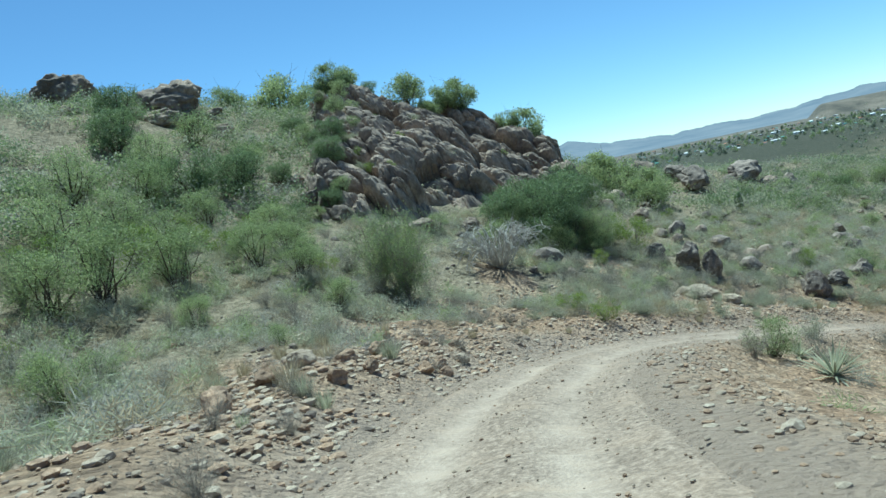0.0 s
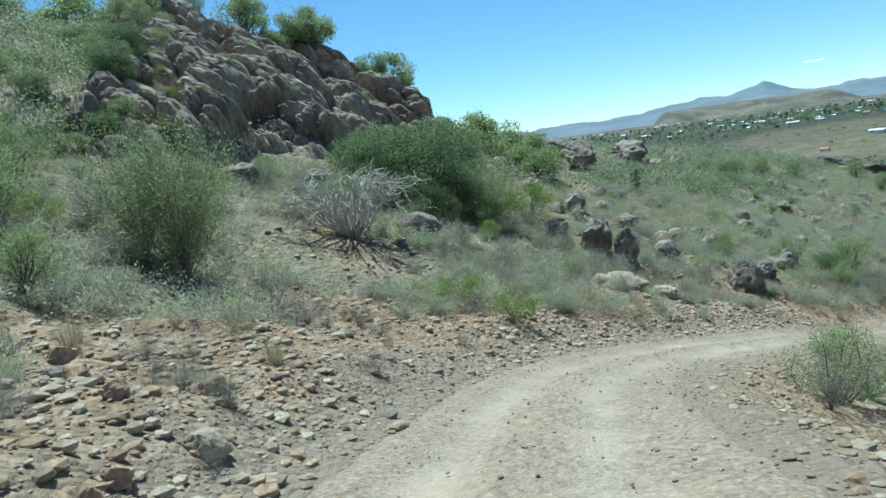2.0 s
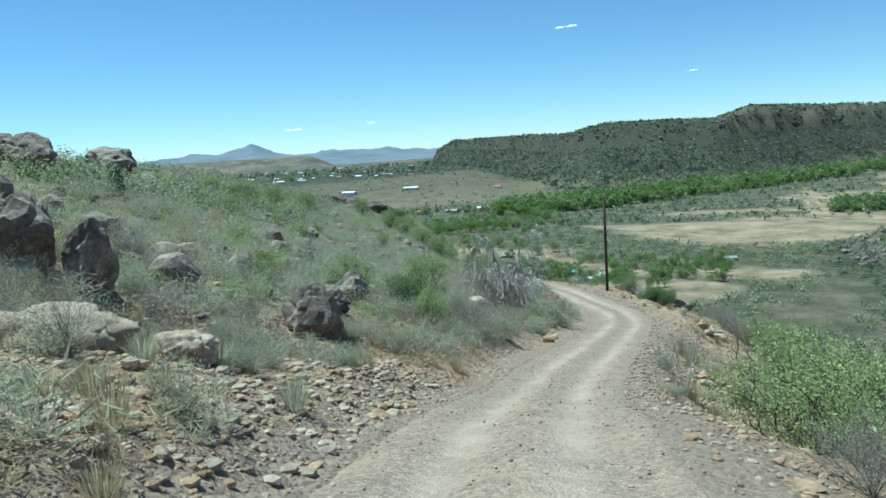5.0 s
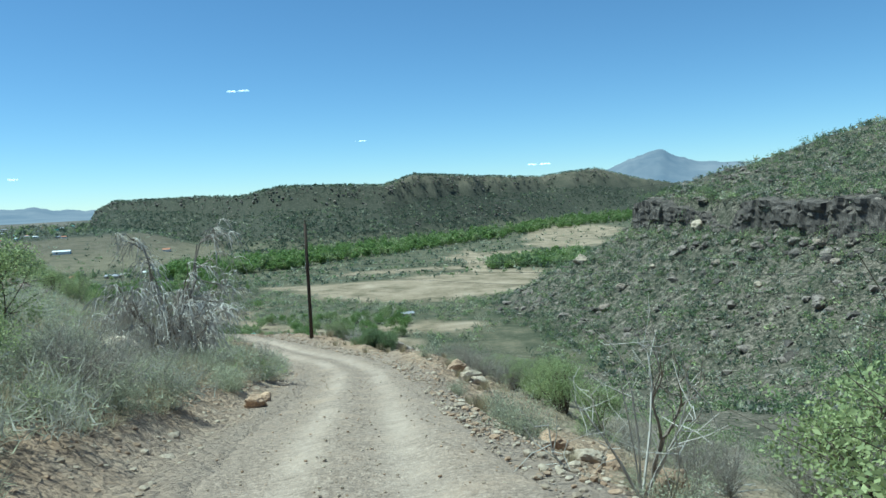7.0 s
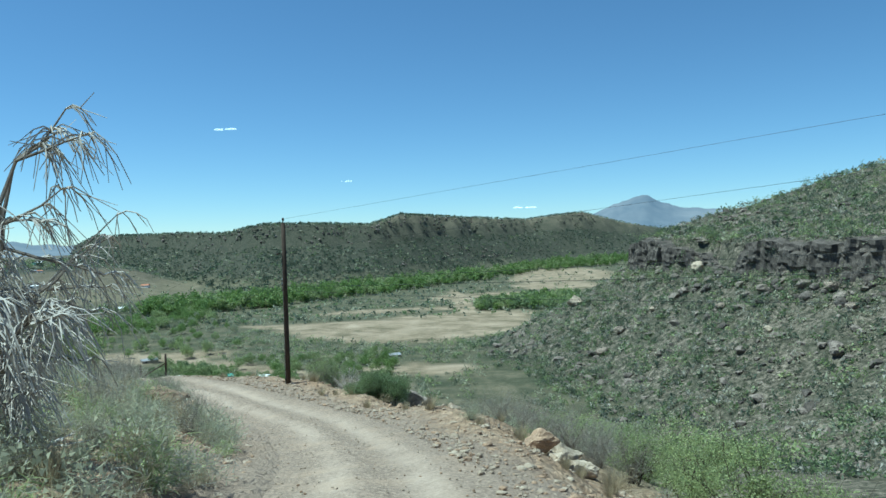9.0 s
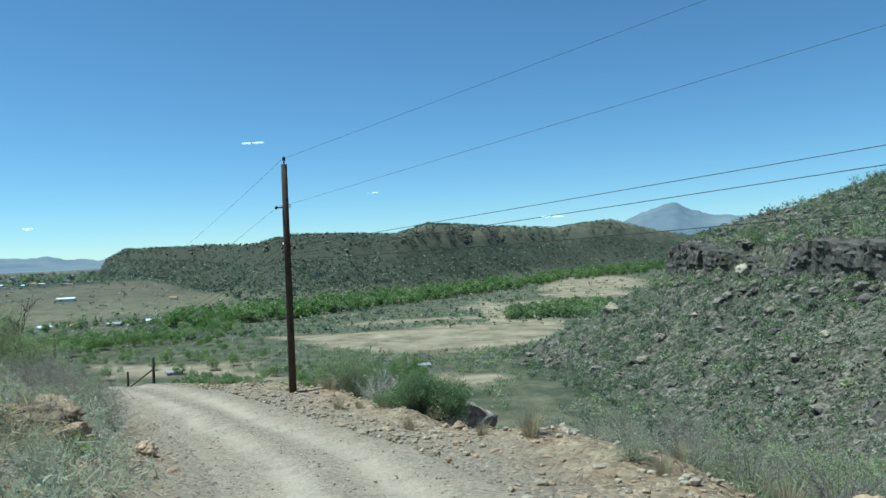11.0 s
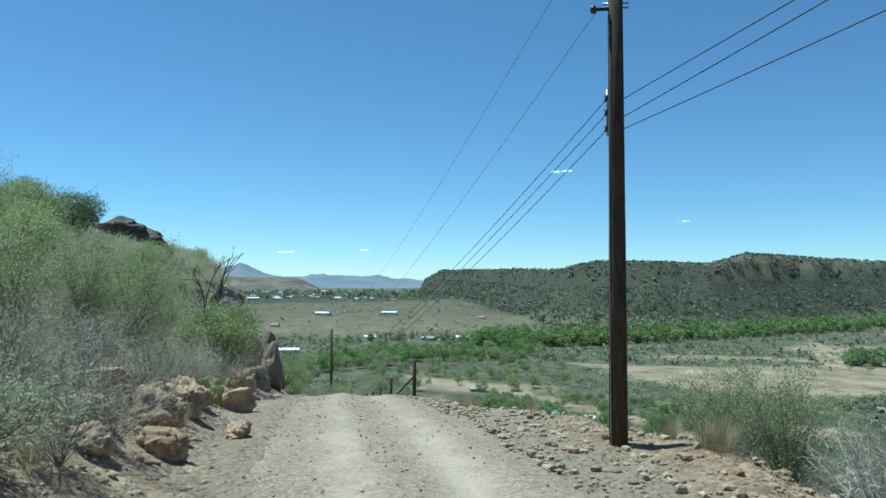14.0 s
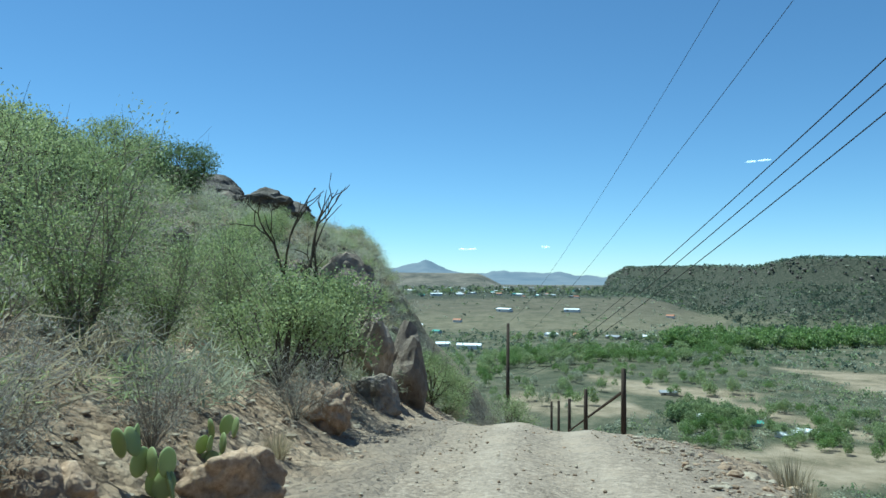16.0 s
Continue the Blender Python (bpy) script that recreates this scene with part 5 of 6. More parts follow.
for k in range(44):
    x = rng.uniform(-40, -11)
    y = -31.2 - 0.12 * (x + 25) + rng.normal() * 1.5
    plant(("grey", "green", "bare", "dark", "grey")[k % 5], x, y, rng.uniform(0.5, 0.95)).location.z = crop_z(x, y) - 0.15
for x, y, s in ((-33.5, 56.0, 0.75), (-38.0, 59.5, 0.7), (-44.5, 63.0, 0.7), (-52.5, 68.5, 0.8)):
    set_out("tree", GREEN_BUSH[rng.randint(4)], "small green tree on slope above road", "tree", x, y, rng.uniform(0, 360), s * 1.7, "slope trees", parts=("trunk", "crown"))

# dead fallen branches below the outcrop, the bleached shaggy tree by the bend, and bare trees
def dead_meshes(seed, h, w, stems, twigs, foot, droop, mat, sides=4, lean=0.4):
    r = np.random.RandomState(seed)
    paths, tips, ways = boughs(r, stems, h, w, twigs, lean=lean, bend=0.5, droop=droop, foot=foot)
    v, f = tubes(paths, sides)
    return mesh_of("woodwork", v, f, mat)


def tangle(seed, width, height, count):
    """Arching bleached branches that rise from one foot and bend over to the ground, with crooked side twigs."""
    r = np.random.RandomState(seed)
    limbs, twigs = [], []
    for k in range(count):
        a, reach, up = r.uniform(0, 6.283), width * 0.5 * r.uniform(0.45, 1.0), height * r.uniform(0.55, 1.0)
        t = np.linspace(0, 1, 9)[:, None]
        way = np.array([math.cos(a), math.sin(a), 0.0])
        p = way * reach * t ** 0.7 + np.array([0, 0, 1.0]) * up * np.sin(np.minimum(t * r.uniform(2.0, 2.9), 3.1)) + np.cumsum(r.normal(size=(9, 3)) * 0.07, 0)
        p[:, 2] = np.maximum(p[:, 2], 0.03)
        limbs.append((p, r.uniform(0.032, 0.06), 0.014))
        for j in range(9):
            n = r.randint(3, 9)
            d = r.normal(size=3) + way * 0.5 + np.array([0, 0, -0.2])
            q = p[n] + np.linspace(0, 1, 5)[:, None] * d / np.linalg.norm(d) * r.uniform(0.3, 0.9) + np.cumsum(r.normal(size=(5, 3)) * 0.05, 0)
            q[0] = p[n]
            twigs.append((q, 0.017, 0.006))
    return mesh_of("branch_frame", *tubes(limbs, 5), BONE), mesh_of("side_growth", *tubes(twigs, 3), BONE)


set_out("dead_bush", tangle(401, 6.4, 2.7, 70), "bleached dead bush with arching tangled branches", "dead bush", -4.6, -24.0, 0, 1.0, parts=("branch_frame", "side_growth"))
set_out("dead_bush", [dead_meshes(402, 1.4, 2.4, 8, 6, 0.03, 0.4, BONE)], "small bleached dead bush among shrubs", "dead bush", 3.4, -36.4, 0, 1.0, parts=("woodwork",))
set_out("dead_bush", [dead_meshes(404, 2.6, 2.6, 9, 8, 0.022, 0.05, BONE)], "bleached bare dead bush on slope below road", "dead bush", 3.9, 4.6, 0, 1.05, parts=("woodwork",))
set_out("dead_bush", [dead_meshes(405, 1.5, 2.2, 22, 9, 0.02, 0.05, BONE)], "pale dead bush beside utility pole", "dead bush", -8.9, 51.6, 0, 1.0, parts=("woodwork",))
set_out("fallen_branches", [dead_meshes(403, 0.5, 2.2, 14, 3, 0.03, 0.1, BONE, lean=0.8)], "pile of broken dead branches by roadside", "dead branches", 6.6, 9.8, 0, 0.9, parts=("woodwork",))


def shaggy(seed):
    """A dead tree of a few gnarled limbs, its dome hung with pale drooping twigs."""
    r = np.random.RandomState(seed)
    limbs, strands = [], []
    for k in range(15):
        a = k * 2.4 + r.uniform(-0.5, 0.5)
        o, up = (r.uniform(0.5, 1.2), r.uniform(3.0, 3.9)) if k < 4 else (r.uniform(1.0, 2.0), r.uniform(1.5, 2.7))
        t = np.linspace(0, 1, 8)[:, None]
        top = np.array([math.cos(a) * o, math.sin(a) * o, up])
        p = t * top * (1, 1, 1) + np.sin(t * 3.14) * r.normal(size=3) * 0.25 + r.normal(size=(8, 3)) * 0.07 * (t > 0)
        limbs.append((p, 0.085 if k < 4 else 0.05, 0.022))
        for j in range(7):
            n = r.randint(3, 8)
            w = r.normal(size=3) + np.array([math.cos(a), math.sin(a), 0.5])
            q = p[n] + np.linspace(0, 1, 4)[:, None] * w * r.uniform(0.25, 0.5) + r.normal(size=(4, 3)) * 0.04 * np.array([[0], [1], [1], [1]])
            limbs.append((q, 0.026, 0.01))
            for m_ in range(16):
                s = q[r.randint(1, 4)]
                d = np.append(r.normal(size=2) + 0.7 * np.array([math.cos(a), math.sin(a)]), 0.0)
                d /= np.linalg.norm(d)
                ln, tt = r.uniform(0.35, 1.0), np.linspace(0, 1, 5)[:, None]
                e = s + d * tt * ln * r.uniform(0.45, 0.9) + np.array([0, 0, 1]) * (0.5 * tt - tt ** 2 * r.uniform(0.8, 1.5)) * ln + r.normal(size=(5, 3)) * 0.025 * tt
                e[:, 2] = np.maximum(e[:, 2], 0.3)
                strands.append((e, 0.015, 0.006))
                h = e[2] + (e[4] - e[2]) * np.linspace(0, 1, 3)[:, None] * 0.8 + np.linspace(0, 1, 3)[:, None] * r.normal(size=3) * 0.15
                strands.append((h, 0.009, 0.005))
    v, f = tubes(limbs, 5)
    v2, f2 = tubes(strands, 3)
    return mesh_of("branch_frame", v, f, TWIG), mesh_of("hanging_growth", v2, f2, BONE)


set_out("shaggy_dead_tree", shaggy(410), "dead shaggy tree hung with bleached drooping branches", "dead tree", -10.1, 21.9, 0, 1.18, parts=("branch_frame", "hanging_growth"))
def bare_tree(seed, height, foot, mat, spread=0.55, levels=5):
    """A leafless tree: each limb forks into crooked, thinner ones."""
    r = np.random.RandomState(seed)
    paths = []

    def limb(p, d, length, radius, level):
        pts = [p]
        for k in range(4):
            d = d + r.normal(size=3) * 0.16 + np.array([0, 0, 0.05])
            d = d / np.linalg.norm(d)
            pts.append(pts[-1] + d * length / 4)
        paths.append((np.array(pts), radius, radius * 0.62))
        if level:
            for k in range(2 if r.uniform() < 0.65 else 3):
                side = r.normal(size=3)
                side -= d * (side @ d)
                side /= np.linalg.norm(side)
                limb(pts[-1] if k < 2 else pts[2], d + side * r.uniform(0.5, 1.1) * spread * 1.5, length * r.uniform(0.6, 0.85), radius * 0.62, level - 1)

    limb(np.array([0, 0, -0.1]), np.array([0.08, 0.05, 1.0]), height * 0.33, foot, levels)
    return mesh_of("trunk", *tubes(paths, 5), mat)


set_out("dead_tree", [bare_tree(411, 4.2, 0.07, TWIG, 0.5)], "bare dead tree with thin grey branches", "dead tree", 5.1, 9.6, 200, 0.85, parts=("trunk",))
set_out("dead_tree", [bare_tree(416, 4.9, 0.085, BARK, 0.42, 4)], "bare forked dead tree on slope above road", "dead tree", -29.2, 60.9, 0, 1.0, parts=("trunk",))
set_out("dead_tree", [bare_tree(413, 2.2, 0.07, BARK, 0.3, 3)], "thin bare dead tree on slope above road", "dead tree", -42, 71, 0, 1.0, parts=("trunk",))
set_out("dead_tree", [bare_tree(414, 5.0, 0.11, BARK)], "bare dead tree leaning over rocky slope", "dead tree", 21.5, 30.0, 0, 1.3, parts=("trunk",))
for x, y, s, k in ((17.0, -20.2, 1.9, 0), (2.6, -37.9, 1.0, 1), (-16.4, -5.4, 1.2, 0), (-14.5, 3.2, 1.0, 1), (-25.0, 14.0, 1.2, 0), (-20.0, 20.0, 1.1, 1), (13.6, -18.8, 1.2, 1), (-30.0, 25.0, 1.2, 0)):
    set_out("yucca", [YUCCA[k]], "spiky grey-green yucca rosette on dry ground", "yucca", x, y, k * 40, s, "yuccas", -0.05, parts=("foliage",))


pad_v, pad_f = rock_shape(421, 3, 0.05, 0)
PAD = mesh_of("pad", pad_v * (0.14, 0.035, 0.18), pad_f, GREEN, shade=True)
for x, y, s in ((-22.4, 53.6, 0.75), (-23.4, 55.0, 0.65)):
    pear = tagged(new("prickly_pear"), "green prickly pear cactus with flat oval pads", "cactus", "cacti")
    pear.matrix_basis = pose(x, y, ground_z(x, y)) @ Matrix.Diagonal((s, s, s, 1))
    for k in range(9):
        part("pad", PAD, pear).matrix_basis = pose(rng.uniform(-0.25, 0.25), rng.uniform(-0.25, 0.25), 0.14 + 0.26 * (k % 3), rng.uniform(-20, 20), rng.uniform(-25, 25), rng.uniform(0, 360))
stump_v, stump_f = rock_shape(430, 3, 0.12, 2)
col = set_out("column_cactus", [mesh_of("stem", stump_v * (0.45, 0.45, 1.1) + (0, 0, 0.9), stump_f, DARK, shade=True)], "short thick dark green column cactus", "cactus", -27.3, 8.0, 0, 0.95, parts=("stem",))

# shrubs and tufts scattered along the road, thickest on the uphill side
def spots(count, side_lo, side_hi, lo, hi, seed, both=False):
    r = np.random.RandomState(seed)
    s, o = r.uniform(lo, hi, count), side_lo + (side_hi - side_lo) * r.uniform(size=count) ** 0.8
    if both:
        o = np.where(r.uniform(size=count) < 0.35, -o, o)
    x = np.interp(s, along, line[:, 0]) - np.interp(s, along, ahead[:, 1]) * o
    y = np.interp(s, along, line[:, 1]) + np.interp(s, along, ahead[:, 0]) * o
    side = by_road(x, y)[0]
    ok = np.abs(side) > side_lo - 0.3
    return x[ok], y[ok]


for x, y in zip(*spots(70, 3.6, 13, 66, 112, 31)):
    plant("grey", x, y, rng.uniform(0.5, 1.0))
for x, y in zip(*spots(60, 3.0, 8, 36, 68, 39)):
    plant("bare", x, y, rng.uniform(0.25, 0.5))
for x, y in zip(*spots(45, 3.5, 8, 62, 124, 32, True)):
    plant("grey", x, y, rng.uniform(0.5, 1.2))
for x, y in zip(*spots(60, 3.4, 9, 124, 152, 40)):
    plant("bare" if rng.uniform() < 0.7 else "grey", x, y, rng.uniform(0.5, 0.9))
for x, y in zip(*spots(50, 3.2, 6.8, 90, 124, 36)):
    plant("grey" if rng.uniform() < 0.7 else "bare", x, y, rng.uniform(0.6, 1.2))
for x, y in zip(*spots(210, 9, 34, 24, 78, 37)):
    if (crop_depth(x, y) < 0.5 or y < -33) and math.hypot(x + 1.5, y + 25.5) > 5:
        kind = rng.uniform()
        plant("green" if kind < 0.14 else "bare" if kind < 0.5 else "grey" if kind < 0.8 else "bright", x, y, rng.uniform(0.55, 1.15))
for x, y in zip(*spots(110, 6, 15, 54, 96, 38)):
    if math.hypot(x + 1.5, y + 25.5) < 5:
        continue
    plant("bare" if rng.uniform() < 0.75 else "grey", x, y, rng.uniform(0.5, 0.95))
for x, y in zip(*spots(70, 12, 36, 28, 150, 33)):
    plant("green" if rng.uniform() < 0.6 else "bright", x, y, rng.uniform(0.5, 1.0))
for x, y in zip(*spots(150, 3.0, 10, 30, 125, 34, False)):
    ob = new("grass_tuft", (TUFTS + GREEN_TUFTS)[rng.randint(5)])
    s = rng.uniform(0.7, 1.6)
    ob.matrix_basis = pose(x, y, ground_z(x, y) - 0.02, 0, 0, rng.uniform(0, 360)) @ Matrix.Diagonal((s, s, s, 1))
    tagged(ob, "dry straw-coloured grass tuft on stony ground", "grass", "grass tufts")
for x, y in zip(*spots(120, 2.7, 7, 84, 155, 35, True)):
    ob = new("grass_tuft", TUFTS[rng.randint(3)])
    s = rng.uniform(0.7, 1.5)
    ob.matrix_basis = pose(x, y, ground_z(x, y) - 0.02, 0, 0, rng.uniform(0, 360)) @ Matrix.Diagonal((s, s, s, 1))
    tagged(ob, "dry straw-coloured grass tuft beside road", "grass", "grass tufts")


def light_bush(seed, leaves, leaf):
    r = np.random.RandomState(seed)
    c = r.normal(size=(9, 3)) * (0.3, 0.3, 0.16) + (0, 0, 0.42)
    at = c[r.randint(9, size=leaves)] + r.normal(size=(leaves, 3)) * (0.17, 0.17, 0.14)
    at[:, 2] = np.maximum(at[:, 2], 0.02)
    return blades(r, at, leaf, 0.6, corners=3)


def thicket(name, label, cat, xs, ys, sizes, mats, shapes, seed, high=(0.7, 1.2)):
    """Many small plants in one mesh."""
    r = np.random.RandomState(seed)
    zs = land(xs, ys)
    vs, fs, ws, b = [], [], [], 0
    for x, y, z, s in zip(xs, ys, zs, sizes):
        v, f = shapes[r.randint(len(shapes))]
        a = r.uniform(0, 6.283)
        c, n = math.cos(a) * s, math.sin(a) * s
        vs.append(np.stack([v[:, 0] * c - v[:, 1] * n + x, v[:, 0] * n + v[:, 1] * c + y, v[:, 2] * s * r.uniform(*high) + z - 0.03 * s], 1))
        fs.append(f + b)
        ws.append(np.full(len(f), r.randint(len(mats))))
        b += len(v)
    return tagged(new(name, mesh_of(name, np.concatenate(vs), np.concatenate(fs), mats, np.concatenate(ws))), label, cat, kind="stuff")


MIDDLE = [light_bush(500 + k, 100, 0.11) for k in range(8)]
def fan_bush(seed, leaves, leaf):
    """A low shrub of fine stems fanning out from one foot."""
    r = np.random.RandomState(seed)
    d = r.normal(size=(leaves, 3)) + r.normal(size=(9, 3))[r.randint(9, size=leaves)] * 0.9
    d[:, 2] = np.abs(d[:, 2]) * 1.1 + 0.15
    d /= np.linalg.norm(d, axis=1)[:, None]
    at = d * (0.62 * r.uniform(0.05, 1, (leaves, 1)) ** 0.6) * r.uniform(0.75, 1.1, (leaves, 1))
    return blades(r, at + (0, 0, 0.03), leaf, 0.085, d * 1.3, corners=3)


CLOSE = [fan_bush(540 + k, 230, 0.21) for k in range(6)] + [light_bush(546 + k, 170, 0.055) for k in range(1)]
FAR = [light_bush(510 + k, 24, 0.33) for k in range(5)]


def crown_shape(seed, leaves=170, leaf=0.14, clumps=14):
    """A round leafy crown of clumps, about one across and one high."""
    r = np.random.RandomState(seed)
    c = r.normal(size=(clumps, 3))
    c = c / np.linalg.norm(c, axis=1)[:, None] * (0.3, 0.3, 0.27) * r.uniform(0.6, 1.1, (clumps, 1)) + (0, 0, 0.45)
    at = c[r.randint(clumps, size=leaves)] + r.normal(size=(leaves, 3)) * 0.085 * (14 / clumps) ** 0.4
    return blades(r, at, leaf, 0.75, corners=3)


CROWN = [crown_shape(520 + k) for k in range(5)]
FULL_CROWN = [crown_shape(525 + k, 560, 0.068, 24) for k in range(5)]
r = np.random.RandomState(41)
N = 30000
x, y = r.uniform(-68, 34, N), r.uniform(-62, 92, N)
side, _, far_ = by_road(x, y)
patchy = rough(x, y, 7, 3, 101) + r.uniform(-0.35, 0.35, N)
open_ground = (barely(x, y) < 0.4) & (np.hypot(x + 2.2, y + 24.8) > 3.6)
for bx_, by_, br in ((-8.9, -8.5, 2.0), (-8.9, -9.2, 1.4), (-6.6, -1.4, 1.8), (-5.4, -2.4, 1.6), (-10.3, 5.6, 1.2), (-2.6, -13.0, 1.9), (-9.8, 16.9, 1.4), (-46.8, 22.0, 3.0), (-41.5, 12, 3.0), (-10.1, 21.9, 2.6), (-9.0, 18.6, 2.0), (-8.4, 16.0, 1.4)):
    open_ground &= np.hypot(x - bx_, y - by_) > br
bare_rock = (crop_depth(x, y) > 0.5) & (crop_share(x, y)[0] * smooth(-34, -30, y + 0.12 * (x + 25)) > 0.3)
open_ground &= ~bare_rock | (r.uniform(size=N) < 0.05)
reach = np.interp(far_, [30, 64, 72, 108, 116, 124, 131, 160], [5.8, 5.6, 3.5, 3.2, 2.4, 2.8, 3.9, 3.9])
near_by = open_ground & (side > reach) & (side < 25) & (patchy > np.where(side < 6.5, -0.28, -0.42))
far_off = open_ground & (side >= 25) & (side < 74) & (patchy > -0.12)
thicket("near_scrub", "grey-green desert scrub on slope above road", "scrub", x[near_by], y[near_by], r.uniform(0.6, 1.6, near_by.sum()), [GREY, BRUSH, GREY, BRUSH, GREEN, STRAW, GREY], CLOSE, 42)
thicket("hillside_scrub", "grey-green desert scrub covering hillside", "scrub", x[far_off], y[far_off], r.uniform(0.8, 2.0, far_off.sum()), [GREY, GREY, BRUSH, GREEN, DARK, DARK], MIDDLE, 46)
x, y = r.uniform(-30, 90, 3000), r.uniform(-60, 140, 3000)
side = by_road(x, y)[0]
ok = (side < -5.5) & (side > -75)
close = ok & (side > -16)
ok &= ~close
thicket("verge_scrub", "fine grey-green scrub below road edge", "scrub", x[close], y[close], r.uniform(0.6, 1.4, close.sum()), [GREY, GREEN, BRUSH, BRUSH, STRAW], CLOSE, 51)
thicket("ravine_scrub", "grey-green scrub covering slope below road", "scrub", x[ok], y[ok], r.uniform(0.7, 1.9, ok.sum()), [GREY, DARK, GREEN, GREEN, DARK], MIDDLE, 43)
x, y = r.uniform(-160, 320, 9000), r.uniform(70, 560, 9000)
side, _, _ = by_road(x, y)
ok = (np.abs(side) > 12) & (np.hypot(x - CX, y - CY) > 135)
for fa, fd, frx, fry, ft in FIELDS:
    ok &= blot(x, y, *polar(fa, fd), frx, fry, ft) < 0.5
hx2, hy2 = r.uniform(0, 300, 30000), r.uniform(20, 480, 30000)
deep = hill_depth(hx2, hy2)
on = (deep > -12) & (deep < 190) & (rough(hx2, hy2, 26, 3, 103) + r.uniform(-0.6, 0.6, 30000) > 0.0) & (np.hypot(hx2 - CX, hy2 - CY) > 45)
SMALL = [light_bush(550 + k, 15, 0.46) for k in range(6)]
thicket("hill_scrub", "grey-green scrub dotting rocky hill", "scrub", hx2[on][:11000], hy2[on][:11000], r.uniform(0.7, 2.6, 30000)[on][:11000], [DARK, JUNIPER, JUNIPER, BRUSH], SMALL, 48)
large = (deep > -10) & (deep < 150) & (rough(hx2, hy2, 34, 3, 107) + r.uniform(-0.5, 0.5, 30000) > 0.25) & (np.hypot(hx2 - CX, hy2 - CY) > 120)
thicket("hill_bushes", "large dark green bushes on rocky hill", "bushes", hx2[large][:750], hy2[large][:750], r.uniform(2.5, 6.5, 30000)[large][:750], [DARK, DARK, JUNIPER], MIDDLE, 52)
rimmed = (deep > 62) & (deep < 90)
thicket("cliff_scrub", "dark bushes rooted along cliff band", "scrub", hx2[rimmed][:520], hy2[rimmed][:520], r.uniform(1.8, 6.5, 30000)[rimmed][:520], [DARK, JUNIPER, GREEN], MIDDLE, 50)
thicket("valley_scrub", "mixed green scrub on hill slopes and valley floor", "scrub", x[ok], y[ok], r.uniform(1.2, 3.6, ok.sum()), [GREY, GREY, GREEN, DARK, JUNIPER], FAR, 44)

# scrub on the far ridges and plain, laid out by bearing
az, d = r.uniform(-15, 50, 30000), np.exp(r.uniform(math.log(560), math.log(2300), 30000))
x, y = CX - d * np.sin(np.radians(az)), CY + d * np.cos(np.radians(az))
z = land(x, y)
onmesa = z > -52
ok = np.where(onmesa & (az < 30), r.uniform(size=30000) < 0.8, r.uniform(size=30000) < 0.22)
for fa, fd, frx, fry, ft in FIELDS:
    ok &= (blot(x, y, *polar(fa, fd), frx, fry, ft) < 0.5) | (r.uniform(size=30000) < 0.3)
TINY = [light_bush(530 + k, 7, 0.7) for k in range(6)]
thicket("ridge_scrub", "dark green scrub dotting far ridges and plain", "scrub", x[ok], y[ok], r.uniform(2.2, 5.0, ok.sum()), [JUNIPER, DARK, JUNIPER, GREY], TINY, 45)
az, d = r.uniform(-14, 30, 42000), r.uniform(760, 2000, 42000)
x, y = CX - d * np.sin(np.radians(az)), CY + d * np.cos(np.radians(az))
rise = d - np.interp(az, MESA_AZ, MESA_FAR)
ok = (rise > -30) & (rise < 330) & (rough(x, y, 60, 3, 105) + r.uniform(-0.7, 0.7, 42000) > -0.1)
thicket("mesa_scrub", "dark juniper scrub dotting flat-topped ridge", "scrub", x[ok][:14000], y[ok][:14000], r.uniform(1.8, 4.6, 42000)[ok][:14000], [JUNIPER], TINY, 49, (0.9, 1.3))
# blocks of the cliff bands
az, d = r.uniform(-14, 31, 16000), r.uniform(950, 2000, 16000)
x, y = CX - d * np.sin(np.radians(az)), CY + d * np.cos(np.radians(az))
steep = (np.hypot(land(x + 3, y) - land(x - 3, y), land(x, y + 3) - land(x, y - 3)) / 6) > 0.75
strew("cliff_blocks", "dark rock blocks of far cliff bands", "cliff", PEBBLES, [DARKROCK, CLIFFROCK, CLIFFROCK], x[steep][:1500], y[steep][:1500], r.uniform(1.0, 2.8, 16000)[steep][:1500], r, 0.9, 0.4)

# river woods, hedges and orchard in the valley
def belt(name, label, rows, count, size, mats, seed, crowns=CROWN):
    """Woods in a belt between bearings: rows of (bearing, near edge, far edge)."""
    r = np.random.RandomState(seed)
    rows = np.array(rows, float)
    a = r.uniform(rows[0, 0], rows[-1, 0], count)
    d = np.interp(a, rows[:, 0], rows[:, 1]) + r.uniform(size=count) * (np.interp(a, rows[:, 0], rows[:, 2]) - np.interp(a, rows[:, 0], rows[:, 1]))
    x, y = CX - d * np.sin(np.radians(a)), CY + d * np.cos(np.radians(a))
    return thicket(name, label, "trees", x, y, r.uniform(*size, count), mats, crowns, seed + 1, (0.8, 1.3))


belt("river_woods", "bright green cottonwood belt along river", [(-14, 1500, 1750), (-6.6, 1230, 1500), (0, 1010, 1190), (6.5, 860, 1050), (11, 790, 950), (15, 730, 870), (22, 690, 800), (25, 700, 750)], 950, (9, 18), [RIVER, RIVER, RIVER, GREEN], 601)
belt("hedge", "dense dark green hedge of trees at field edge", [(-8.5, 600, 780), (-4.5, 610, 740), (-0.5, 610, 660)], 330, (7, 11), [GREEN, RIVER, DARK], 611)
belt("orchard", "green orchard trees beside valley track", [(6, 300, 400), (12, 290, 380), (18, 300, 390), (24, 280, 330)], 190, (4, 7.5), [GREEN, RIVER], 621, FULL_CROWN)
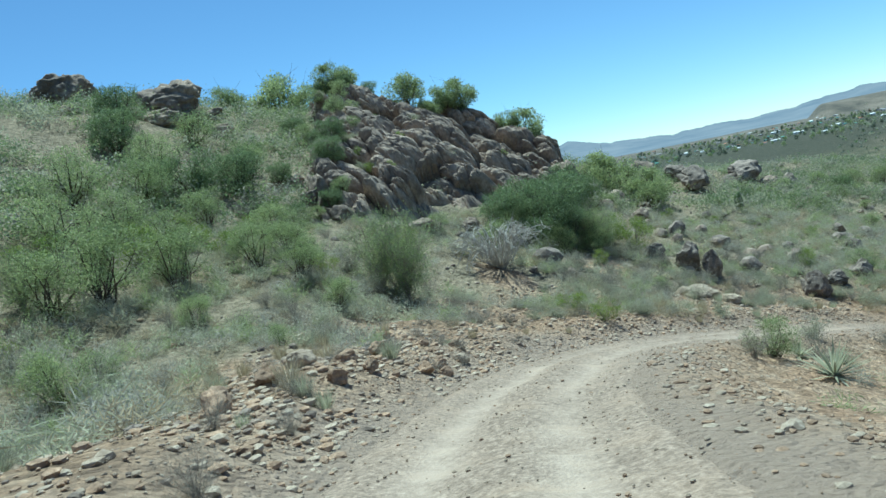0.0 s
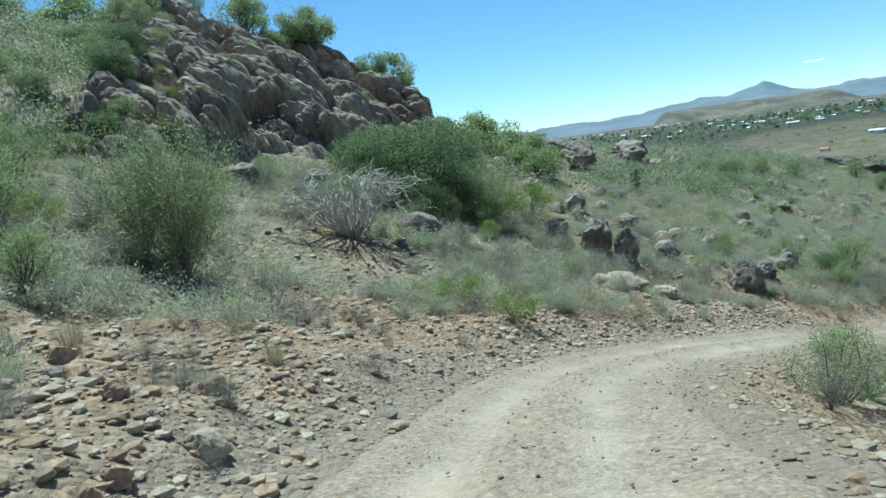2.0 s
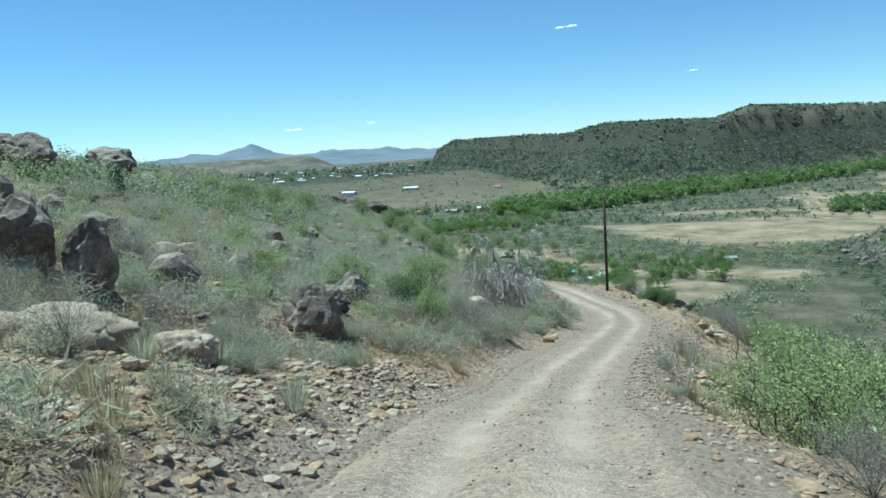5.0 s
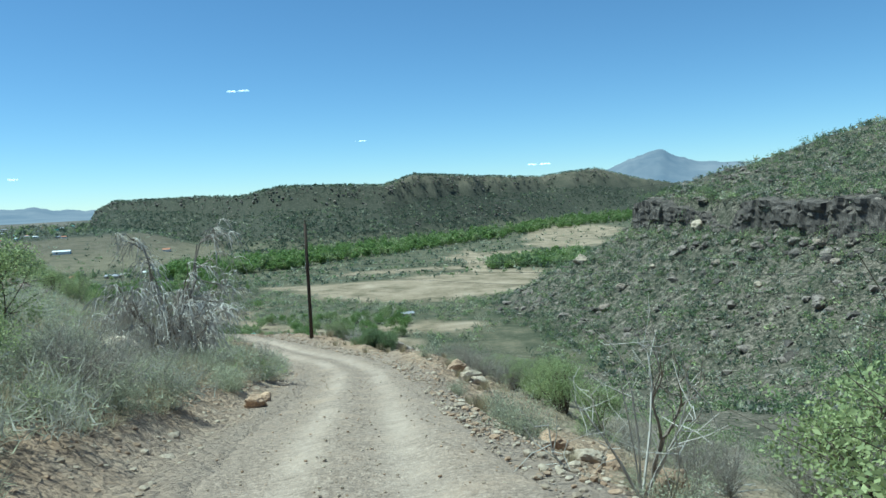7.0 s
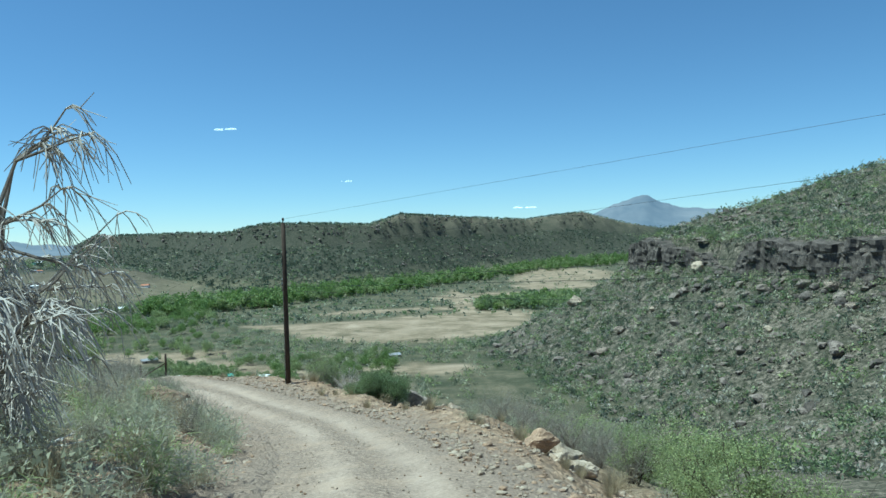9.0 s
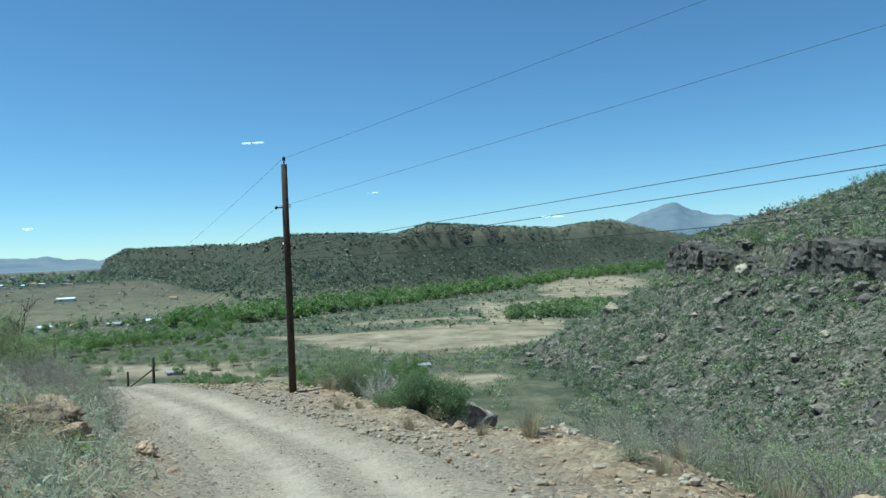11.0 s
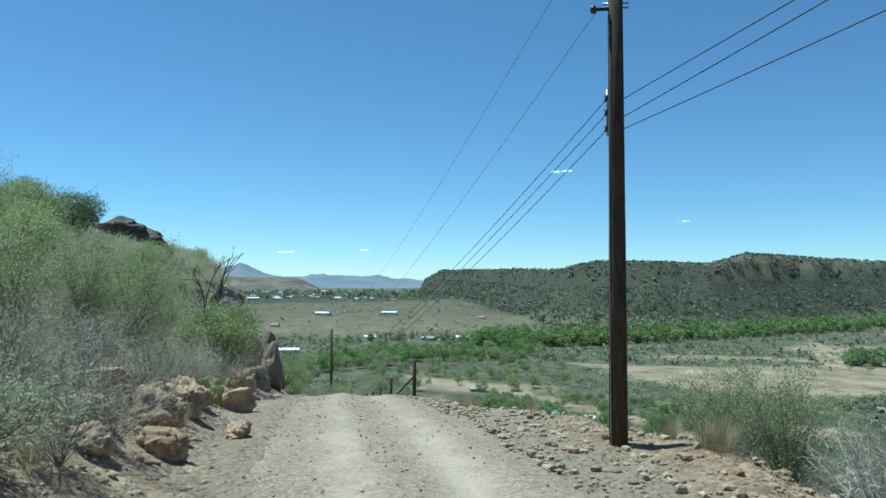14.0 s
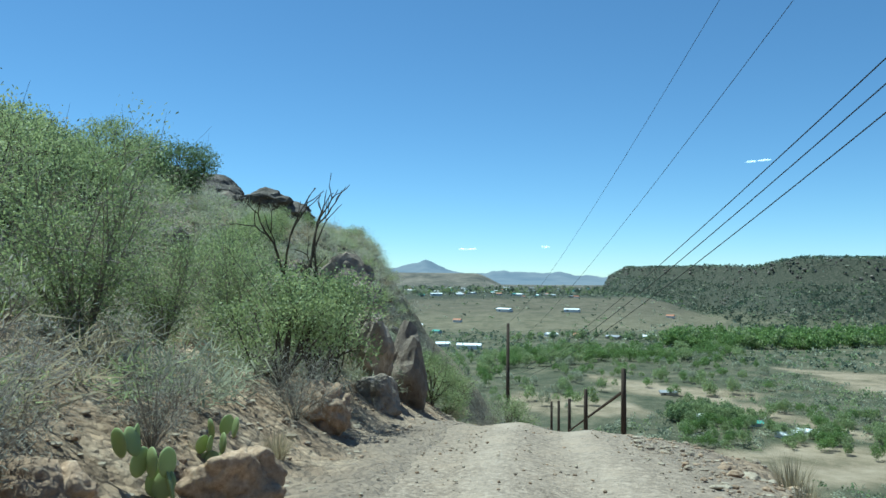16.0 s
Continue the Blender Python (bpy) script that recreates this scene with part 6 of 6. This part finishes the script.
belt("valley_trees", "scattered green trees on valley floor", [(18, 420, 640), (26, 400, 640), (34, 330, 560), (42, 380, 620)], 210, (4, 10), [GREEN, RIVER, GREY], 631, FULL_CROWN)
belt("cottonwoods", "tall pale green cottonwoods across valley floor", [(20, 600, 680), (27, 560, 640), (34, 510, 600), (38, 470, 540)], 170, (8, 13), [RIVER, GREEN], 661, FULL_CROWN)
belt("tree_clump", "clump of dark green trees by valley cabins", [(20, 335, 362), (25, 335, 372)], 60, (5, 9), [DARK, GREEN], 671, FULL_CROWN)
belt("farm_trees", "dark trees round farmsteads", [(20, 720, 790), (27, 740, 790), (33, 740, 800), (36, 700, 760)], 70, (5, 10), [DARK, GREEN], 641)
belt("town_trees", "green trees among far town houses", [(29, 1330, 1900), (36, 1300, 2000), (44, 1150, 1900), (52, 1150, 2150), (63, 1200, 2250)], 900, (5, 11), [GREEN, JUNIPER, GREY], 651)

# ---- houses far off in the valley and town ----
def plain_matter(name, c, rough_=0.7, metal=0.0):
    m, nd, lk, bs = material(name, rough_, 0.3)
    n = tex(nd, lk, 1.5, 5, 0.6)
    lk.new(mix(nd, lk, n.outputs[0], tuple(v * 0.8 for v in c), tuple(min(1, v * 1.12) for v in c)), bs.inputs["Base Color"])
    bs.inputs["Metallic"].default_value = metal
    return m


WALLS = [plain_matter("wall_" + n, c) for n, c in (("white", (0.75, 0.73, 0.7)), ("tan", (0.5, 0.4, 0.3)), ("blue_grey", (0.4, 0.45, 0.5)))]
ROOFS = [plain_matter("roof_" + n, c) for n, c in (("white", (0.8, 0.8, 0.8)), ("grey", (0.3, 0.3, 0.32)), ("rust", (0.4, 0.18, 0.1)), ("green", (0.1, 0.3, 0.24)))]
DARKPANE = plain_matter("window_dark", (0.05, 0.06, 0.07), 0.3)


def house_meshes(w, d, h, pitch, wall, roof):
    bm = bmesh.new()
    bmesh.ops.create_cube(bm, size=1, matrix=Matrix.Translation((0, 0, h / 2)) @ Matrix.Diagonal((w, d, h, 1)))
    body = bpy.data.meshes.new("wall")
    bm.to_mesh(body)
    bm.free()
    body.materials.append(wall)
    e = 0.5
    v = [(-w / 2 - e, -d / 2 - e, h), (w / 2 + e, -d / 2 - e, h), (w / 2 + e, d / 2 + e, h), (-w / 2 - e, d / 2 + e, h), (-w / 2 - e, 0, h + pitch), (w / 2 + e, 0, h + pitch)]
    top = bpy.data.meshes.new("roof")
    top.from_pydata(v, [], [(0, 1, 5, 4), (2, 3, 4, 5), (0, 4, 3), (1, 2, 5), (3, 2, 1, 0)])
    top.materials.append(roof)
    bm = bmesh.new()
    for x in (-w * 0.25,):
        bmesh.ops.create_cube(bm, size=1, matrix=Matrix.Translation((x, -d / 2 - 0.02, h * 0.55)) @ Matrix.Diagonal((w * 0.14, 0.1, h * 0.35, 1)))
    win = bpy.data.meshes.new("window")
    bm.to_mesh(win)
    bm.free()
    win.materials.append(DARKPANE)
    return body, top, win


HOUSES = [house_meshes(13, 8, 3, 1.8, WALLS[0], ROOFS[0]), house_meshes(15, 9, 3, 1.6, WALLS[1], ROOFS[1]), house_meshes(10, 8, 3, 2.0, WALLS[0], ROOFS[2]), house_meshes(22, 10, 4, 1.6, WALLS[0], ROOFS[0]), house_meshes(9, 7, 3, 1.5, WALLS[2], ROOFS[3])]
LOOKS = ["small white house with pale metal roof", "tan single-storey house with grey roof", "small white house with rust-red roof", "long white shed with pale roof", "small blue-grey cabin with green roof"]
r = np.random.RandomState(71)


def house(k, az, d, turn, scale=1.0, group="town houses", where="in far town"):
    x, y = polar(az, d)
    ob = set_out("house", HOUSES[k], LOOKS[k] + " " + where, "house", x, y, turn, scale, group, 0.3, parts=("wall", "roof", "window"))
    return ob


for k in range(190):
    az = r.uniform(30, 46) if k < 80 else 46 + 17 * r.uniform() ** 1.2
    house(r.randint(5), az, r.uniform(1200, 1900) if k < 80 else r.uniform(1250, 2250), r.uniform(-20, 110), r.uniform(0.4, 0.85))
for az, d, k, t in ((22.5, 755, 3, 20), (24, 770, 1, 10), (26, 765, 0, 30), (28.5, 760, 1, 0), (31, 770, 2, 15), (33, 780, 0, 60), (39, 640, 3, 30), (41, 660, 0, 50), (42.5, 700, 1, 10), (41.5, 800, 4, 10), (43, 860, 0, 40), (40, 900, 2, 20), (31.5, 1010, 3, 20), (36.5, 1000, 3, 5), (24.5, 1000, 2, 10)):
    house(k, az, d, t, 0.9, "farm houses", "among valley trees")
for az, d, k, t in ((19.3, 340, 4, 30), (17.5, 322, 0, 60), (22, 345, 3, 15), (6.2, 372, 1, 20), (24.8, 410, 1, 35), (16.2, 330, 0, 10)):
    house(k, az, d, t, 0.55, "valley cabins", "on valley floor below road")

# ---- power line ----
steel = plain_matter("galvanised_steel", (0.4, 0.4, 0.4), 0.45, 0.8)
wire_m = plain_matter("black_wire", (0.02, 0.02, 0.02), 0.6)
porcelain = plain_matter("brown_insulator", (0.06, 0.042, 0.035), 0.4)


def turned(name, profile, mat, at=(0, 0, 0), seg=14, tilt=None):
    """A turned shape from (radius, height) pairs."""
    ang = np.arange(seg) * 2 * math.pi / seg
    v = np.concatenate([np.stack([r_ * np.cos(ang), r_ * np.sin(ang), np.full(seg, h_)], 1) for r_, h_ in profile])
    if tilt is not None:
        v = v @ np.array(tilt.to_3x3()).T
    v = v + at
    q = np.arange(len(profile) - 1)[:, None] * seg
    i, j = q + np.arange(seg), q + (np.arange(seg) + 1) % seg
    return mesh_of(name, v, np.stack([i, j, j + seg, i + seg], -1).reshape(-1, 4), mat, shade=True)


PX, PY, PZ = -12.585, 53.05, -11.9
pole = new("utility_pole")
pole.location = (PX, PY, PZ)
tagged(pole, "tall dark creosoted wooden utility pole beside dirt road", "utility pole")
part("shaft", turned("shaft", [(0.0, 0), (0.16, 0), (0.15, 3), (0.135, 6), (0.12, 9.84), (0.0, 9.86)], POLE), pole)
part("top_insulator", turned("top_insulator", [(0.03, 9.8), (0.03, 10.0), (0.075, 10.0), (0.06, 10.06), (0.075, 10.08), (0.05, 10.15), (0.0, 10.17)], porcelain), pole)
part("side_insulator", turned("side_insulator", [(0.0, 0), (0.03, 0.0), (0.03, 0.22), (0.07, 0.22), (0.07, 0.3), (0.0, 0.32)], porcelain, (-0.1, -0.06, 8.1), tilt=pose(0, 0, 0, 0, -90, 20)), pole)
for zz in (8.12, 8.2):
    part("bolt", turned("bolt", [(0.0, -0.22), (0.018, -0.22), (0.018, 0.22), (0.0, 0.22)], steel, (0, 0, zz), 8, pose(0, 0, 0, 0, 90, 20)), pole)
for zz in (6.55, 6.3, 6.02):
    part("rack_spool", turned("rack_spool", [(0.0, -0.05), (0.05, -0.05), (0.03, 0.0), (0.05, 0.05), (0.0, 0.05)], porcelain, (-0.16, -0.02, zz), 10), pole)
part("rack", turned("rack", [(0.0, 5.9), (0.02, 5.9), (0.02, 6.7), (0.0, 6.7)], steel, (-0.15, -0.02, 0), 8), pole)
part("ground_wire", turned("ground_wire", [(0.008, 0.05), (0.008, 8.0)], steel, (-0.10, -0.12, 0), 6), pole)


def wire(label, a, b, sag, radius=0.014):
    t = np.linspace(0, 1, 60)[:, None]
    p = np.array(a) * (1 - t) + np.array(b) * t
    p[:, 2] -= 4 * sag * (t * (1 - t))[:, 0]
    v, f = tubes([(p, radius, radius)], 5)
    return tagged(new("power_wire", mesh_of("power_wire", v, f, wire_m)), label, "wire", "power wires")


NEXT = (-48.9, 94.9, -22.7)
for h, o in ((10.1, 0.0), (8.2, 0.3), (6.55, 0.16), (6.3, 0.16), (6.02, 0.16)):
    a = (PX - o * 0.8, PY - 0.05, PZ + h)
    wire("thin black overhead power wire down to valley", a, (NEXT[0] - o, NEXT[1], NEXT[2] + h), 1.0, 0.0048 if h > 7 else 0.0075)
for h, bz in ((10.1, 0.043), (8.2, 0.06)):
    wire("thin black overhead power wire up to hill", (PX + 0.1, PY - 0.05, PZ + h), (PX + 53.6, PY - 59.2, PZ + h + 80 * bz), 0.0, 0.0048)
for h, az, bz, sag in ((6.51, -137.2, 0.052, 0.09), (6.2, -139.9, 0.05, 0.2), (5.99, -138.7, 0.052, 0.87)):
    wire("black overhead service wire across ravine", (PX + 0.15, PY - 0.05, PZ + h), (PX - 80 * math.sin(radians(az)), PY + 80 * math.cos(radians(az)), PZ + h + 80 * bz), sag, 0.008)
far_pole = new("utility_pole")
foot_z = ground_z(NEXT[0], NEXT[1]) - 0.3
far_pole.location = (NEXT[0], NEXT[1], foot_z)
part("shaft", turned("shaft", [(0.0, 0), (0.17, 0), (0.11, -12.6 - foot_z), (0.0, -12.6 - foot_z)], POLE), far_pole)
tagged(far_pole, "dark wooden utility pole standing in valley scrub", "utility pole")

# ---- fence and gate past the crest ----
def post(x, y, top, radius, label="weathered wooden fence post at road crest"):
    ob = new("fence_post", turned("fence_post", [(0.0, 0), (radius, 0), (radius * 0.95, 0.6 * top), (radius * 0.85, top), (0.0, top + 0.02)], POLE))
    ob.location = (x, y, ground_z(x, y) - 0.2)
    return tagged(ob, label, "fence post", "fence posts")


GATE = ((-29.0, 74.9, -12.6), (-33.8, 80.4, -14.4), (-39.0, 87.4, -16.2), (-44.5, 94.9, -17.8), (-47.5, 98.6, -18.6))
for x, y, top in GATE:
    post(x, y, top - ground_z(x, y) + 0.2, 0.10)
v, f = tubes([(np.linspace((-29.0, 74.9, -13.4), (-39.0, 87.4, -18.0), 6), 0.06, 0.05)], 7)
tagged(new("fence_rail", mesh_of("fence_rail", v, f, POLE)), "slanting weathered wooden brace rail between fence posts", "fence rail")

# ---- small clouds ----
m, nd, lk, bs = material("cloud", 1.0, 0.0)
bs.inputs["Base Color"].default_value = (0.95, 0.95, 0.95, 1)
# bluish glow added to the puffs in place of light scattered inside them
bs.inputs["Emission Color"].default_value, bs.inputs["Emission Strength"].default_value = (0.75, 0.88, 1, 1), 0.5
for az, el, w in ((18.5, 8.6, 45), (9.5, 4.7, 22), (-4.0, 2.3, 45), (39.5, 2.4, 45), (33.5, 2.6, 30)):
    d = 4400
    c = (CX - d * math.sin(radians(az)), CY + d * math.cos(radians(az)), CZ + d * math.tan(radians(el)))
    r = np.random.RandomState(int(w))
    vs, fs, b = [], [], 0
    for k in range(9):
        v0, f0 = ROCKS[k % 7]
        s = w * r.uniform(0.2, 0.5)
        vs.append(v0 * (s, s, s * 0.22) + np.array(c) + r.normal(size=3) * (w * 0.55, w * 0.4, w * 0.06))
        fs.append(f0 + b)
        b += len(v0)
    tagged(new("cloud", mesh_of("cloud", np.concatenate(vs), np.concatenate(fs), m, shade=True)), "small white cloud low in clear blue sky", "cloud", kind="structure")
